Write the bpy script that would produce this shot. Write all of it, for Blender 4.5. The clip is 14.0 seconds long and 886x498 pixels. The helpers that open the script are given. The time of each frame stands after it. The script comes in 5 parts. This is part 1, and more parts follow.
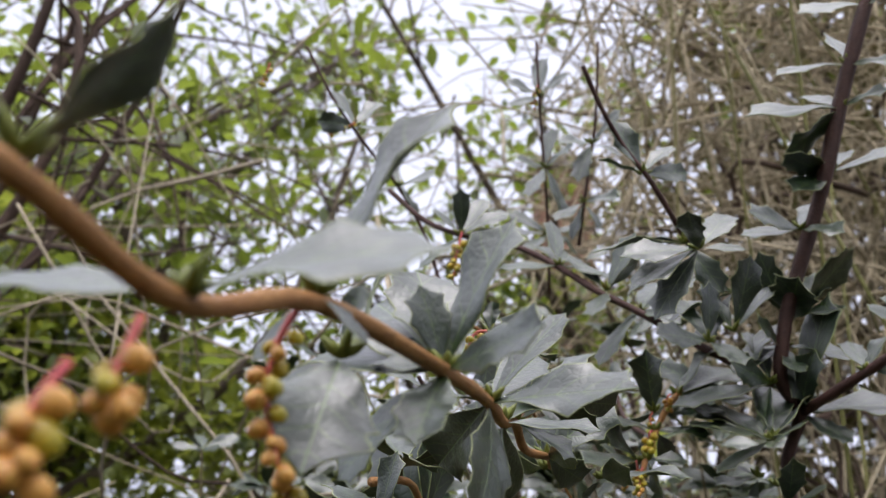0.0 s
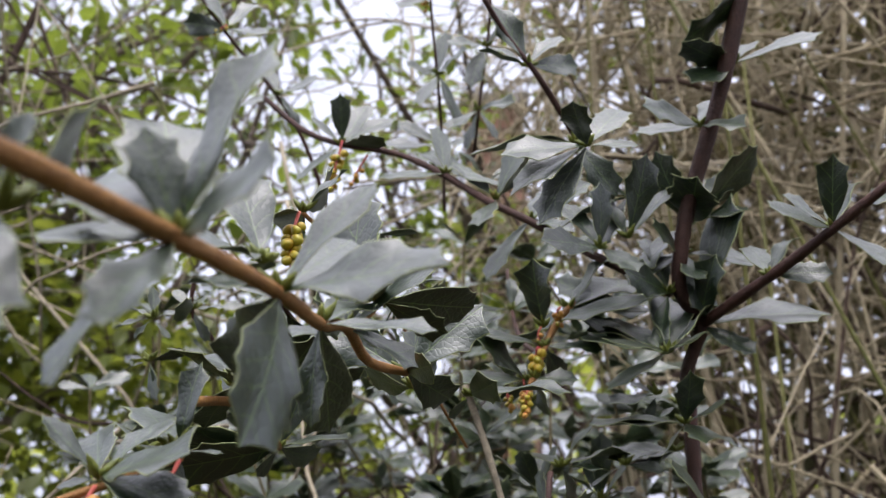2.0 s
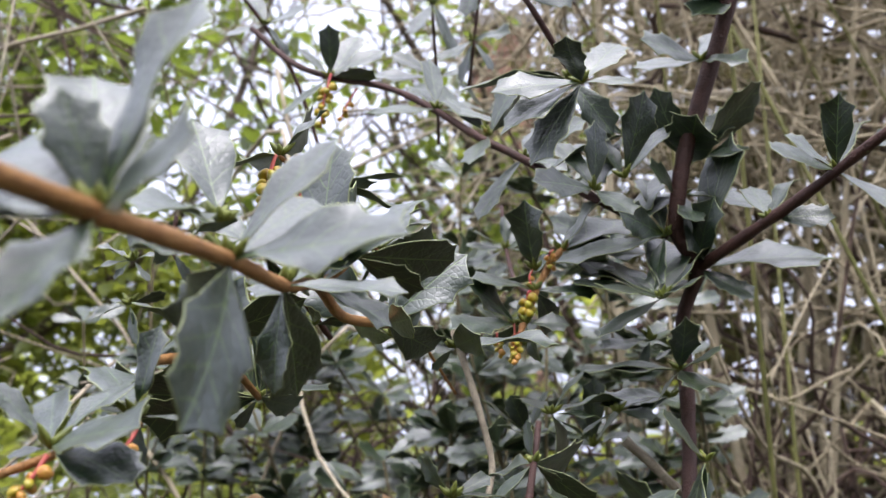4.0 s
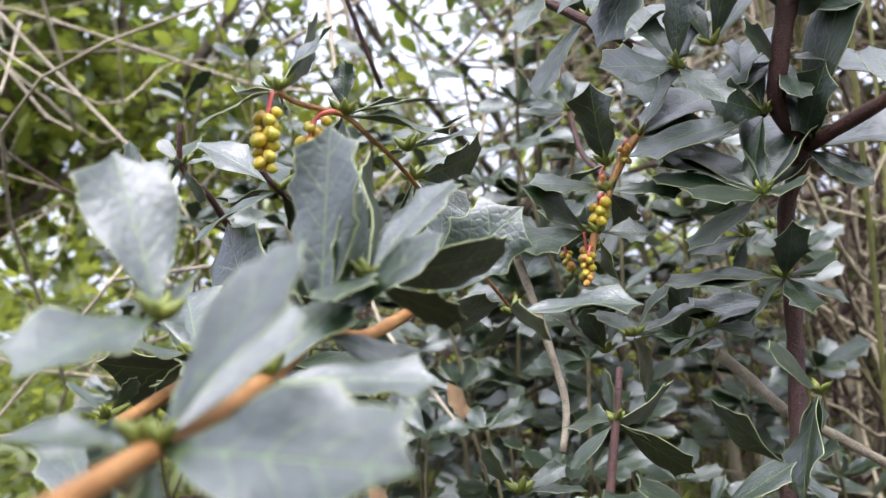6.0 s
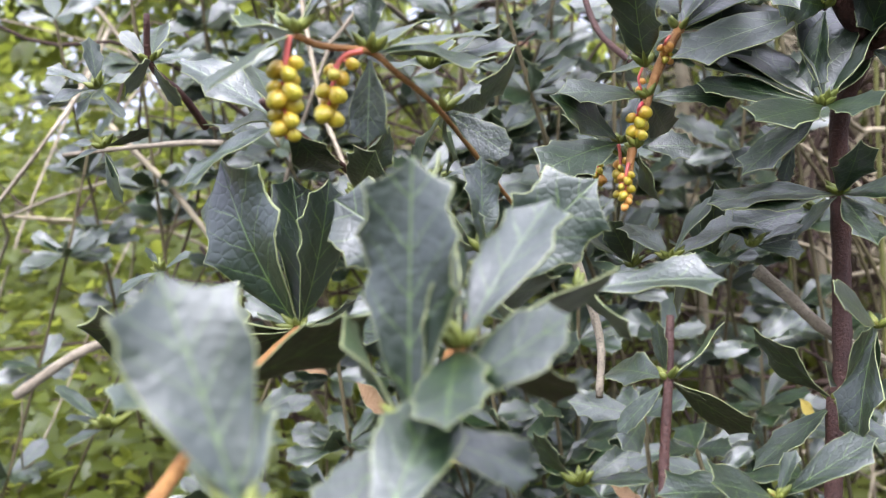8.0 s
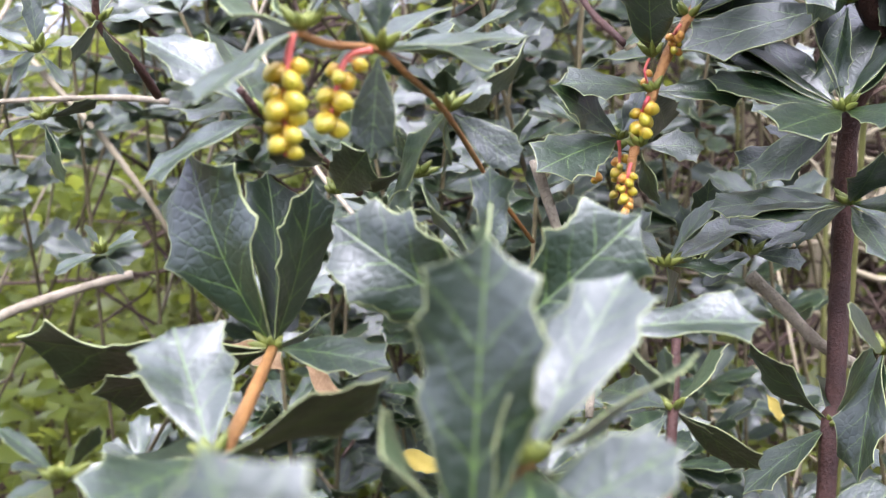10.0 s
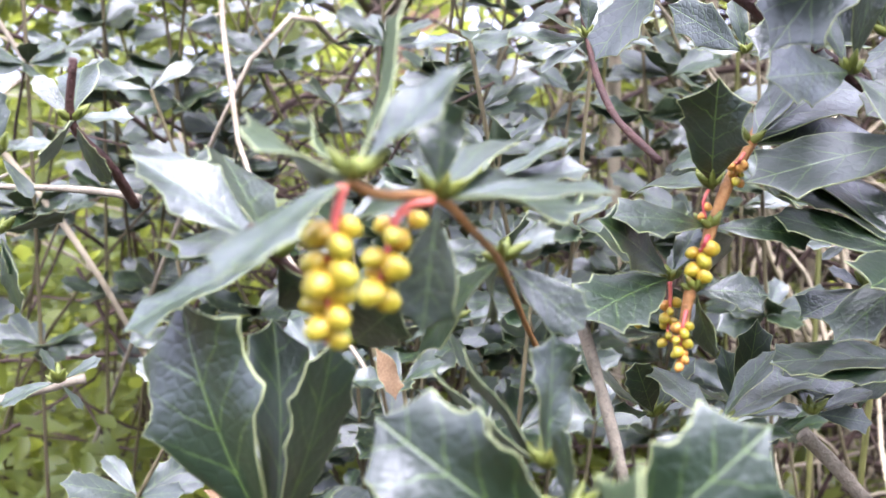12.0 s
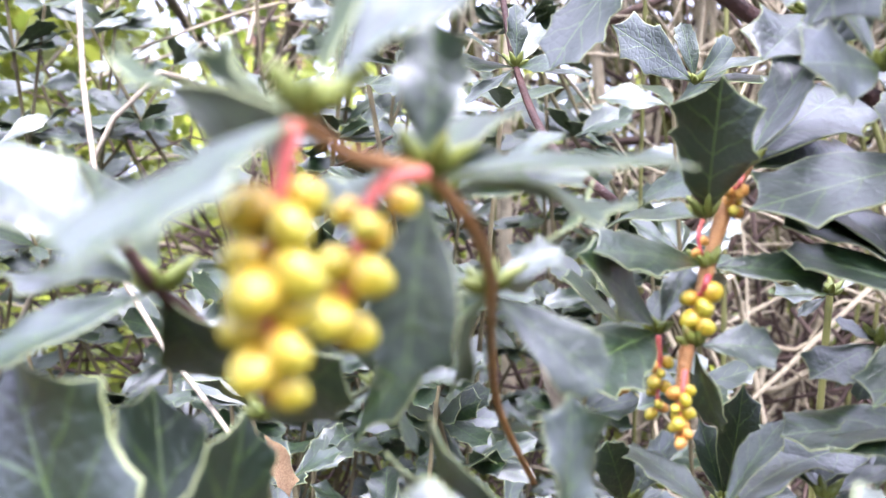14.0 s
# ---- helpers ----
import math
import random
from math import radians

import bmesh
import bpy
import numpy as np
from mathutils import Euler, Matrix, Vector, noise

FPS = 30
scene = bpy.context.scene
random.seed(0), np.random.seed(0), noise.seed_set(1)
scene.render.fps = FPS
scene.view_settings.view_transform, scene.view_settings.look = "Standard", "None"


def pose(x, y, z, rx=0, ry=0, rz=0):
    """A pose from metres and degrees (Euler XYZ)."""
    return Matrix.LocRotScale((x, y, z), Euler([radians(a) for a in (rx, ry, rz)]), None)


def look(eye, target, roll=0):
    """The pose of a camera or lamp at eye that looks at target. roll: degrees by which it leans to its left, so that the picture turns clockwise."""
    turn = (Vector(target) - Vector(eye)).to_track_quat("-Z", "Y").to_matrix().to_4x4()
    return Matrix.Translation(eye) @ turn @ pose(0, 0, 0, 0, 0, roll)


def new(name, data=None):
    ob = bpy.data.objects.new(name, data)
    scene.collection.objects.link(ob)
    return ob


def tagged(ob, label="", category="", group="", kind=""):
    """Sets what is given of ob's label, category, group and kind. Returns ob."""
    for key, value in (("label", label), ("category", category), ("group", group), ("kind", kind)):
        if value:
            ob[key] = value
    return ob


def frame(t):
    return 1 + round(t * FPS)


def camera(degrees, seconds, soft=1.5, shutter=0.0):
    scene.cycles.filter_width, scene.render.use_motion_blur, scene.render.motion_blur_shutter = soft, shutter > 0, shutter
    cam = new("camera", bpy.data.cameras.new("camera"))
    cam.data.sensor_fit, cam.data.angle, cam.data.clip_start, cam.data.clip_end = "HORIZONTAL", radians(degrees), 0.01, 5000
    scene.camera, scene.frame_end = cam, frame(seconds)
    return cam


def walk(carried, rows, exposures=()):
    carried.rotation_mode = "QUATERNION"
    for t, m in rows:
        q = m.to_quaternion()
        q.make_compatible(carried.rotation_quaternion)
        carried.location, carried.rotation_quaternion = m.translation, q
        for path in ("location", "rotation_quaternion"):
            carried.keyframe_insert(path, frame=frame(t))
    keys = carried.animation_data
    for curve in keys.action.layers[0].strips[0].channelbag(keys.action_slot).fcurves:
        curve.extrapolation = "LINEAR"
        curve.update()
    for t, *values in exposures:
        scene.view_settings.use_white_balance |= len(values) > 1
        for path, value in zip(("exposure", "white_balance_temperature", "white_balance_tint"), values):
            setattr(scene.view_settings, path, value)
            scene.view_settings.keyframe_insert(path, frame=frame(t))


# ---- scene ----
cam = camera(43.0, 14.0, soft=1.25)
cam.data.dof.use_dof = True
cam.data.dof.focus_distance = 0.27
cam.data.dof.aperture_fstop = 32.0
PATH = [
    (0.0, 0.0000, 0.0000, 1.2000, 110.11, -0.03, -0.20),
    (0.5, 0.0073, 0.0060, 1.2031, 108.99, -0.04, -1.27),
    (1.0, 0.0117, 0.0239, 1.2015, 108.06, 0.41, -2.66),
    (1.5, 0.0176, 0.0286, 1.2003, 107.45, 1.11, -2.36),
    (2.0, 0.0234, 0.0407, 1.2008, 107.10, 2.01, -2.91),
    (2.2, 0.0202, 0.0432, 1.2010, 106.57, 1.29, -3.62),
    (4.3, 0.0305, 0.0548, 1.2145, 101.40, 2.17, -2.14),
    (4.5, 0.0304, 0.0591, 1.2233, 99.80, 2.65, -1.71),
    (5.0, 0.0351, 0.0662, 1.2333, 97.74, 3.40, 0.27),
    (5.5, 0.0327, 0.0751, 1.2463, 95.20, 4.01, 0.31),
    (6.0, 0.0378, 0.1007, 1.2558, 92.01, 4.91, 1.18),
    (6.5, 0.0352, 0.1099, 1.2680, 88.57, 5.53, 0.75),
    (7.0, 0.0320, 0.1216, 1.2798, 84.85, 5.54, 0.35),
    (7.5, 0.0279, 0.1292, 1.2925, 81.00, 4.87, -0.69),
    (7.7, 0.0246, 0.1324, 1.2889, 81.11, 5.05, -1.32),
    (9.8, 0.0066, 0.1618, 1.3013, 76.78, 2.82, -6.31),
    (10.0, 0.0071, 0.1646, 1.3016, 76.96, 2.29, -6.24),
    (10.5, 0.0069, 0.1753, 1.3050, 77.17, 2.30, -7.42),
    (11.0, 0.0046, 0.1858, 1.3041, 78.09, 1.22, -7.72),
    (11.5, -0.0016, 0.1961, 1.3065, 78.94, 0.12, -8.53),
    (12.0, -0.0030, 0.2028, 1.3093, 80.39, -0.34, -8.39),
    (12.5, -0.0023, 0.2238, 1.3080, 81.88, -1.35, -10.79),
    (13.0, -0.0014, 0.2390, 1.3001, 84.06, -1.32, -12.62),
    (13.5, -0.0029, 0.2526, 1.2926, 84.69, -0.57, -14.16),
    (14.0, -0.0053, 0.2504, 1.2950, 85.07, -0.60, -15.18),
]
EXPOSURE = 1.6
walk(cam, [(t, pose(x, y, z, rx, ry, rz)) for t, x, y, z, rx, ry, rz in PATH], exposures=[(t, EXPOSURE + e, k, m) for t, e, k, m in ((0.0, -0.54, 6300, 15), (2.2, -0.42, 6250, 15), (4.3, 0.06, 6050, 16), (8.0, 0.54, 5850, 18), (11.0, 0.98, 5750, 23), (14.0, 1.34, 5600, 26))])

# ---- overcast daylight ----
world = bpy.data.worlds.new("overcast_sky")
scene.world = world
world.use_nodes = True
wn = world.node_tree
sky = wn.nodes.new("ShaderNodeTexSky")
sky.sky_type = 'NISHITA'
sky.sun_disc = False
sky.sun_elevation = radians(72)
sky.sun_rotation = radians(180)
sky.air_density = 1.0
sky.dust_density = 10.0
sky.ozone_density = 1.0
wn.nodes["Background"].inputs["Strength"].default_value = 0.15
cloud = wn.nodes.new("ShaderNodeHueSaturation")
cloud.inputs["Saturation"].default_value = 0.30
wn.links.new(sky.outputs[0], cloud.inputs["Color"])
veil = wn.nodes.new("ShaderNodeMix")
veil.data_type = 'RGBA'
veil.inputs[0].default_value = 0.5
veil.inputs[7].default_value = (4.4, 4.6, 5.5, 1)
wn.links.new(cloud.outputs[0], veil.inputs[6])
wn.links.new(veil.outputs[2], wn.nodes["Background"].inputs["Color"])
sun = new("sun", bpy.data.lights.new("sun", 'SUN'))
sun.data.energy = 0.7
sun.data.angle = radians(125)
sun.data.color = (1.0, 0.96, 0.9)
sun.matrix_world = look((0, -3.1, 9.5), (0, 0, 0))


# ---- materials ----
def link(nt, a, b):
    nt.links.new(a, b)


def shader(name, rough=0.6, spec=0.4, coat=0.0, coat_rough=0.2):
    """A new material: its tree and its principled shader."""
    m = bpy.data.materials.new(name)
    m.use_nodes = True
    nt = m.node_tree
    bsdf = nt.nodes["Principled BSDF"]
    bsdf.inputs["Roughness"].default_value = rough
    bsdf.inputs["Specular IOR Level"].default_value = spec
    bsdf.inputs["Coat Weight"].default_value = coat
    bsdf.inputs["Coat Roughness"].default_value = coat_rough
    return m, nt, bsdf


def node(nt, kind, **values):
    n = nt.nodes.new(kind)
    for key, value in values.items():
        n.inputs[key.replace("_", " ")].default_value = value
    return n


def math_node(nt, op, a, b=None):
    n = nt.nodes.new("ShaderNodeMath")
    n.operation = op
    for i, v in enumerate((a, b)):
        if v is None:
            continue
        if isinstance(v, (int, float)):
            n.inputs[i].default_value = v
        else:
            nt.links.new(v, n.inputs[i])
    n.inputs[2].default_value = 0.3
    return n.outputs[0]


def ramp(nt, source, stops):
    r = nt.nodes.new("ShaderNodeValToRGB")
    while len(r.color_ramp.elements) < len(stops):
        r.color_ramp.elements.new(0.5)
    for e, (at, c) in zip(r.color_ramp.elements, stops):
        e.position, e.color = at, (*c, 1)
    nt.links.new(source, r.inputs[0])
    return r.outputs[0]


def mixed(nt, fac, a, b, blend='MIX'):
    n = nt.nodes.new("ShaderNodeMix")
    n.data_type, n.blend_type = 'RGBA', blend
    if isinstance(fac, (int, float)):
        n.inputs[0].default_value = fac
    else:
        nt.links.new(fac, n.inputs[0])
    for i, v in ((6, a), (7, b)):
        if isinstance(v, tuple):
            n.inputs[i].default_value = (*v, 1)
        else:
            nt.links.new(v, n.inputs[i])
    return n.outputs[2]


def bump(nt, bsdf, height, strength, distance=0.001):
    b = node(nt, "ShaderNodeBump", Strength=strength, Distance=distance)
    nt.links.new(height, b.inputs["Height"])
    nt.links.new(b.outputs[0], bsdf.inputs["Normal"])


def blade(name, dark, light, vein, rough, spec, coat, glow, island=False):
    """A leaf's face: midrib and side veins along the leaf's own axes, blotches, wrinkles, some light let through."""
    m, nt, bsdf = shader(name, rough, spec, coat, 0.34)
    co = nt.nodes.new("ShaderNodeTexCoord")
    sep = nt.nodes.new("ShaderNodeSeparateXYZ")
    link(nt, co.outputs["Object"], sep.inputs[0])
    if island:
        rnd = nt.nodes.new("ShaderNodeNewGeometry").outputs["Random Per Island"]
    else:
        rnd = nt.nodes.new("ShaderNodeObjectInfo").outputs["Random"]
    big = node(nt, "ShaderNodeTexNoise", Scale=3.0, Detail=3.0)
    fine = node(nt, "ShaderNodeTexNoise", Scale=24.0, Detail=4.0)
    for n in (big, fine):
        link(nt, co.outputs["Object"], n.inputs["Vector"])
    tone = mixed(nt, ramp(nt, big.outputs[0], [(0.35, (0, 0, 0)), (0.7, (1, 1, 1))]), dark, light)
    tone = mixed(nt, math_node(nt, 'MULTIPLY', rnd, 0.55), tone, tuple(c * 0.55 for c in dark))
    bend = node(nt, "ShaderNodeTexNoise", Scale=7.0, Detail=2.0)
    cells = nt.nodes.new("ShaderNodeTexVoronoi")
    cells.feature = 'DISTANCE_TO_EDGE'
    cells.inputs["Scale"].default_value = 15.0
    for n in (bend, cells):
        link(nt, co.outputs["Object"], n.inputs["Vector"])
    sway = math_node(nt, 'MULTIPLY', math_node(nt, 'SUBTRACT', bend.outputs[0], 0.5), 0.10)
    ax = math_node(nt, 'ABSOLUTE', sep.outputs[0])
    rib = math_node(nt, 'SUBTRACT', 1.0, math_node(nt, 'MULTIPLY', ax, 130.0))
    rib = math_node(nt, 'MAXIMUM', rib, 0.0)
    along = math_node(nt, 'ADD', math_node(nt, 'SUBTRACT', sep.outputs[1], math_node(nt, 'MULTIPLY', ax, 1.15)), sway)
    side = math_node(nt, 'FRACT', math_node(nt, 'MULTIPLY', along, 5.5))
    side = math_node(nt, 'LESS_THAN', math_node(nt, 'ABSOLUTE', math_node(nt, 'SUBTRACT', side, 0.5)), 0.03)
    net = math_node(nt, 'LESS_THAN', cells.outputs[0], 0.022)
    fade = math_node(nt, 'MAXIMUM', math_node(nt, 'SUBTRACT', 1.0, math_node(nt, 'MULTIPLY', ax, 3.4)), 0.0)
    side = math_node(nt, 'MULTIPLY', side, fade)
    veins = math_node(nt, 'MAXIMUM', rib, math_node(nt, 'MAXIMUM', math_node(nt, 'MULTIPLY', side, 0.8), math_node(nt, 'MULTIPLY', net, 0.05)))
    tone = mixed(nt, math_node(nt, 'MULTIPLY', veins, 0.55), tone, vein)
    link(nt, tone, bsdf.inputs["Base Color"])
    ro = math_node(nt, 'ADD', math_node(nt, 'MULTIPLY', fine.outputs[0], 0.14), rough - 0.07)
    link(nt, ro, bsdf.inputs["Roughness"])
    pillow = math_node(nt, 'MULTIPLY', math_node(nt, 'SMOOTH_MIN', math_node(nt, 'MULTIPLY', cells.outputs[0], 2.0), 0.35), 0.6)
    height = math_node(nt, 'ADD', math_node(nt, 'MULTIPLY', fine.outputs[0], 0.08), math_node(nt, 'ADD', pillow, big.outputs[0]))
    height = math_node(nt, 'SUBTRACT', height, math_node(nt, 'MULTIPLY', math_node(nt, 'MAXIMUM', rib, side), 1.2))
    height = math_node(nt, 'ADD', height, math_node(nt, 'MULTIPLY', bend.outputs[0], 1.2))
    bump(nt, bsdf, height, 0.32, 0.0011)
    tr = nt.nodes.new("ShaderNodeBsdfTranslucent")
    tr.inputs[0].default_value = (*glow, 1)
    mx = nt.nodes.new("ShaderNodeMixShader")
    mx.inputs[0].default_value = 0.45 if island else 0.06
    link(nt, bsdf.outputs[0], mx.inputs[1])
    link(nt, tr.outputs[0], mx.inputs[2])
    link(nt, mx.outputs[0], nt.nodes["Material Output"].inputs[0])
    return m


def bark(name, a, b, scale, rough=0.8, spec=0.25, strength=0.6):
    m, nt, bsdf = shader(name, rough, spec)
    co = nt.nodes.new("ShaderNodeTexCoord")
    big = node(nt, "ShaderNodeTexNoise", Scale=scale, Detail=4.0)
    fine = node(nt, "ShaderNodeTexNoise", Scale=scale * 9, Detail=5.0)
    for n in (big, fine):
        link(nt, co.outputs["Object"], n.inputs["Vector"])
    tone = mixed(nt, ramp(nt, big.outputs[0], [(0.35, (0, 0, 0)), (0.65, (1, 1, 1))]), a, b)
    tone = mixed(nt, ramp(nt, fine.outputs[0], [(0.5, (0, 0, 0)), (0.75, (1, 1, 1))]), tone, tuple(c * 0.45 for c in a))
    isl = nt.nodes.new("ShaderNodeNewGeometry").outputs["Random Per Island"]
    tone = mixed(nt, math_node(nt, 'MULTIPLY', isl, 0.6), tone, tuple(c * 0.5 for c in b))
    link(nt, tone, bsdf.inputs["Base Color"])
    bump(nt, bsdf, fine.outputs[0], strength, 0.001)
    return m


TOP = blade("barberry_leaf_face", (0.005, 0.017, 0.004), (0.011, 0.029, 0.008), (0.17, 0.28, 0.04), 0.37, 0.72, 0.72, (0.11, 0.20, 0.02))
BACK = blade("barberry_leaf_back", (0.045, 0.070, 0.030), (0.070, 0.10, 0.045), (0.28, 0.34, 0.13), 0.5, 0.4, 0.05, (0.16, 0.22, 0.06))
EDGE, nt, bsdf = shader("barberry_leaf_edge", 0.5, 0.4)
bsdf.inputs["Base Color"].default_value = (0.24, 0.27, 0.12, 1)
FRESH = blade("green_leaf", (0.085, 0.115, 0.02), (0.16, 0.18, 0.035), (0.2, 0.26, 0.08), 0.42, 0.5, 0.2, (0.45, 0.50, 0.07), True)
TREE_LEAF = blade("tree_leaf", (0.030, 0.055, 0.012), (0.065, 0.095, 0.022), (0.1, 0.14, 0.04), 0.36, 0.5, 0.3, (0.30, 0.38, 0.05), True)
DEEP = blade("shade_hedge_leaf", (0.018, 0.032, 0.014), (0.035, 0.055, 0.022), (0.03, 0.05, 0.02), 0.6, 0.3, 0.0, (0.05, 0.1, 0.02), True)
DRY = blade("dry_hedge_leaf", (0.040, 0.042, 0.018), (0.07, 0.075, 0.028), (0.10, 0.08, 0.04), 0.7, 0.3, 0.0, (0.16, 0.14, 0.05), True)
DARK_BARK = bark("dark_red_bark", (0.045, 0.018, 0.013), (0.085, 0.036, 0.025), 160.0, 0.6, 0.35)
ORANGE_BARK = bark("orange_young_bark", (0.28, 0.12, 0.03), (0.40, 0.20, 0.06), 180.0, 0.55, 0.35)
GREY_BARK = bark("grey_weathered_bark", (0.20, 0.165, 0.115), (0.36, 0.31, 0.225), 220.0, 0.9)
CANE = bark("tan_cane", (0.26, 0.21, 0.13), (0.48, 0.41, 0.275), 14.0, 0.75)
OLIVE = bark("olive_cane", (0.11, 0.115, 0.028), (0.19, 0.18, 0.055), 14.0, 0.6)
BROWN = bark("brown_branch", (0.055, 0.036, 0.028), (0.12, 0.08, 0.06), 10.0, 0.85)
BUSH_BARK = bark("bush_bark", (0.09, 0.07, 0.035), (0.16, 0.135, 0.065), 20.0, 0.8)
TREE_BARK = bark("tree_bark", (0.10, 0.075, 0.06), (0.19, 0.15, 0.12), 20.0, 0.85)
PALE = bark("pale_vine", (0.30, 0.25, 0.17), (0.42, 0.36, 0.26), 30.0, 0.8)
LITTER = bark("dead_leaf", (0.20, 0.11, 0.05), (0.36, 0.24, 0.13), 30.0, 0.85)

STALK, nt, bsdf = shader("red_flower_stalk", 0.45, 0.45)
co = nt.nodes.new("ShaderNodeTexCoord")
nz = node(nt, "ShaderNodeTexNoise", Scale=260.0, Detail=2.0)
link(nt, co.outputs["Object"], nz.inputs["Vector"])
link(nt, ramp(nt, nz.outputs[0], [(0.35, (0.38, 0.045, 0.05)), (0.7, (0.50, 0.13, 0.08))]), bsdf.inputs["Base Color"])
bsdf.inputs["Subsurface Weight"].default_value = 0.0

BUD, nt, bsdf = shader("yellow_bud", 0.38, 0.5, 0.2, 0.3)
co = nt.nodes.new("ShaderNodeTexCoord")
sep = nt.nodes.new("ShaderNodeSeparateXYZ")
link(nt, co.outputs["Object"], sep.inputs[0])
rnd = nt.nodes.new("ShaderNodeObjectInfo").outputs["Random"]
nz = node(nt, "ShaderNodeTexNoise", Scale=2.2, Detail=3.0)
link(nt, co.outputs["Object"], nz.inputs["Vector"])
tip = math_node(nt, 'ADD', math_node(nt, 'MULTIPLY', sep.outputs[2], 0.35), math_node(nt, 'MULTIPLY', nz.outputs[0], 0.9))
tone = ramp(nt, tip, [(0.15, (0.34, 0.19, 0.009)), (0.45, (0.43, 0.30, 0.012)), (0.8, (0.38, 0.32, 0.018))])
tone = mixed(nt, math_node(nt, 'MULTIPLY', rnd, 0.4), tone, (0.29, 0.28, 0.014))
link(nt, tone, bsdf.inputs["Base Color"])
bump(nt, bsdf, nz.outputs[0], 0.2, 0.0004)
ORANGE_BUD, nt, bsdf = shader("orange_bud", 0.42, 0.45, 0.15, 0.3)
nz = node(nt, "ShaderNodeTexNoise", Scale=2.0, Detail=3.0)
link(nt, nt.nodes.new("ShaderNodeTexCoord").outputs["Object"], nz.inputs["Vector"])
link(nt, ramp(nt, nz.outputs[0], [(0.3, (0.45, 0.15, 0.03)), (0.55, (0.50, 0.26, 0.04)), (0.8, (0.42, 0.31, 0.07))]), bsdf.inputs["Base Color"])
BRACT, nt, bsdf = shader("green_bract", 0.5, 0.4)
nz = node(nt, "ShaderNodeTexNoise", Scale=300.0, Detail=2.0)
link(nt, nt.nodes.new("ShaderNodeTexCoord").outputs["Object"], nz.inputs["Vector"])
link(nt, ramp(nt, nz.outputs[0], [(0.35, (0.09, 0.11, 0.015)), (0.65, (0.17, 0.19, 0.03)), (0.85, (0.2, 0.08, 0.03))]), bsdf.inputs["Base Color"])

SOIL, nt, bsdf = shader("leaf_litter_soil", 0.95, 0.15)
co = nt.nodes.new("ShaderNodeTexCoord")
n1 = node(nt, "ShaderNodeTexNoise", Scale=1.3, Detail=5.0)
n2 = node(nt, "ShaderNodeTexNoise", Scale=45.0, Detail=6.0)
for n in (n1, n2):
    link(nt, co.outputs["Object"], n.inputs["Vector"])
tone = mixed(nt, ramp(nt, n2.outputs[0], [(0.4, (0, 0, 0)), (0.65, (1, 1, 1))]), (0.022, 0.015, 0.010), (0.075, 0.048, 0.028))
tone = mixed(nt, ramp(nt, n1.outputs[0], [(0.48, (0, 0, 0)), (0.62, (1, 1, 1))]), tone, (0.045, 0.062, 0.017))
link(nt, tone, bsdf.inputs["Base Color"])
bump(nt, bsdf, n2.outputs[0], 0.9, 0.02)


# ---- shapes ----
def mesh_of(name, verts, faces, mats, index=None, smooth=True):
    me = bpy.data.meshes.new(name)
    me.from_pydata([tuple(v) for v in verts], [], faces)
    for m in mats:
        me.materials.append(m)
    if index is not None:
        me.polygons.foreach_set("material_index", index)
    if smooth:
        me.polygons.foreach_set("use_smooth", [True] * len(me.polygons))
    me.update()
    return me


def half_outline(belly, teeth, bay):
    """Half the outline of a leaf, base to tip: a wedge that widens to its spiny shoulders, with hollow bays between the spines."""
    wedge = [(0, .018), (.06, .034), (.14, .075), (.24, .128), (.34, .172), (.46, .212), (.58, .238), (.68, .246), (.78, .238), (.86, .216), (.93, .150), (1.0, .0)]

    def wide(y):
        for (a, u), (b, v) in zip(wedge, wedge[1:]):
            if a <= y <= b:
                return (u + (v - u) * (y - a) / (b - a)) * belly
        return 0.0

    stops = [0.30] + list(teeth) + [1.0]
    line = [(y, wide(y)) for y, _ in wedge if y <= teeth[0] - 0.12]
    for a, b in zip(stops, stops[1:]):
        wa, wb = (wide(a) if a == 0.30 else wide(a) + 0.034), (wide(b) + 0.034 if b < 1 else 0.0)
        for k in range(1, 7):
            f = k / 6
            hollow = bay * math.sin(math.pi * f ** 0.8) * (0.35 if a == 0.30 else 1.0)
            y = a + (b - a) * f
            if y > teeth[0] - 0.12:
                line.append((y, max(wa + (wb - wa) * f - hollow, 0.0)))
    return sorted(line)


HALVES = [half_outline(1.0, (.62, .86), .052), half_outline(0.95, (.48, .70, .89), .040), half_outline(1.0, (.84,), .062), half_outline(1.06, (.56, .83), .056), half_outline(0.92, (.76, .92), .026)]


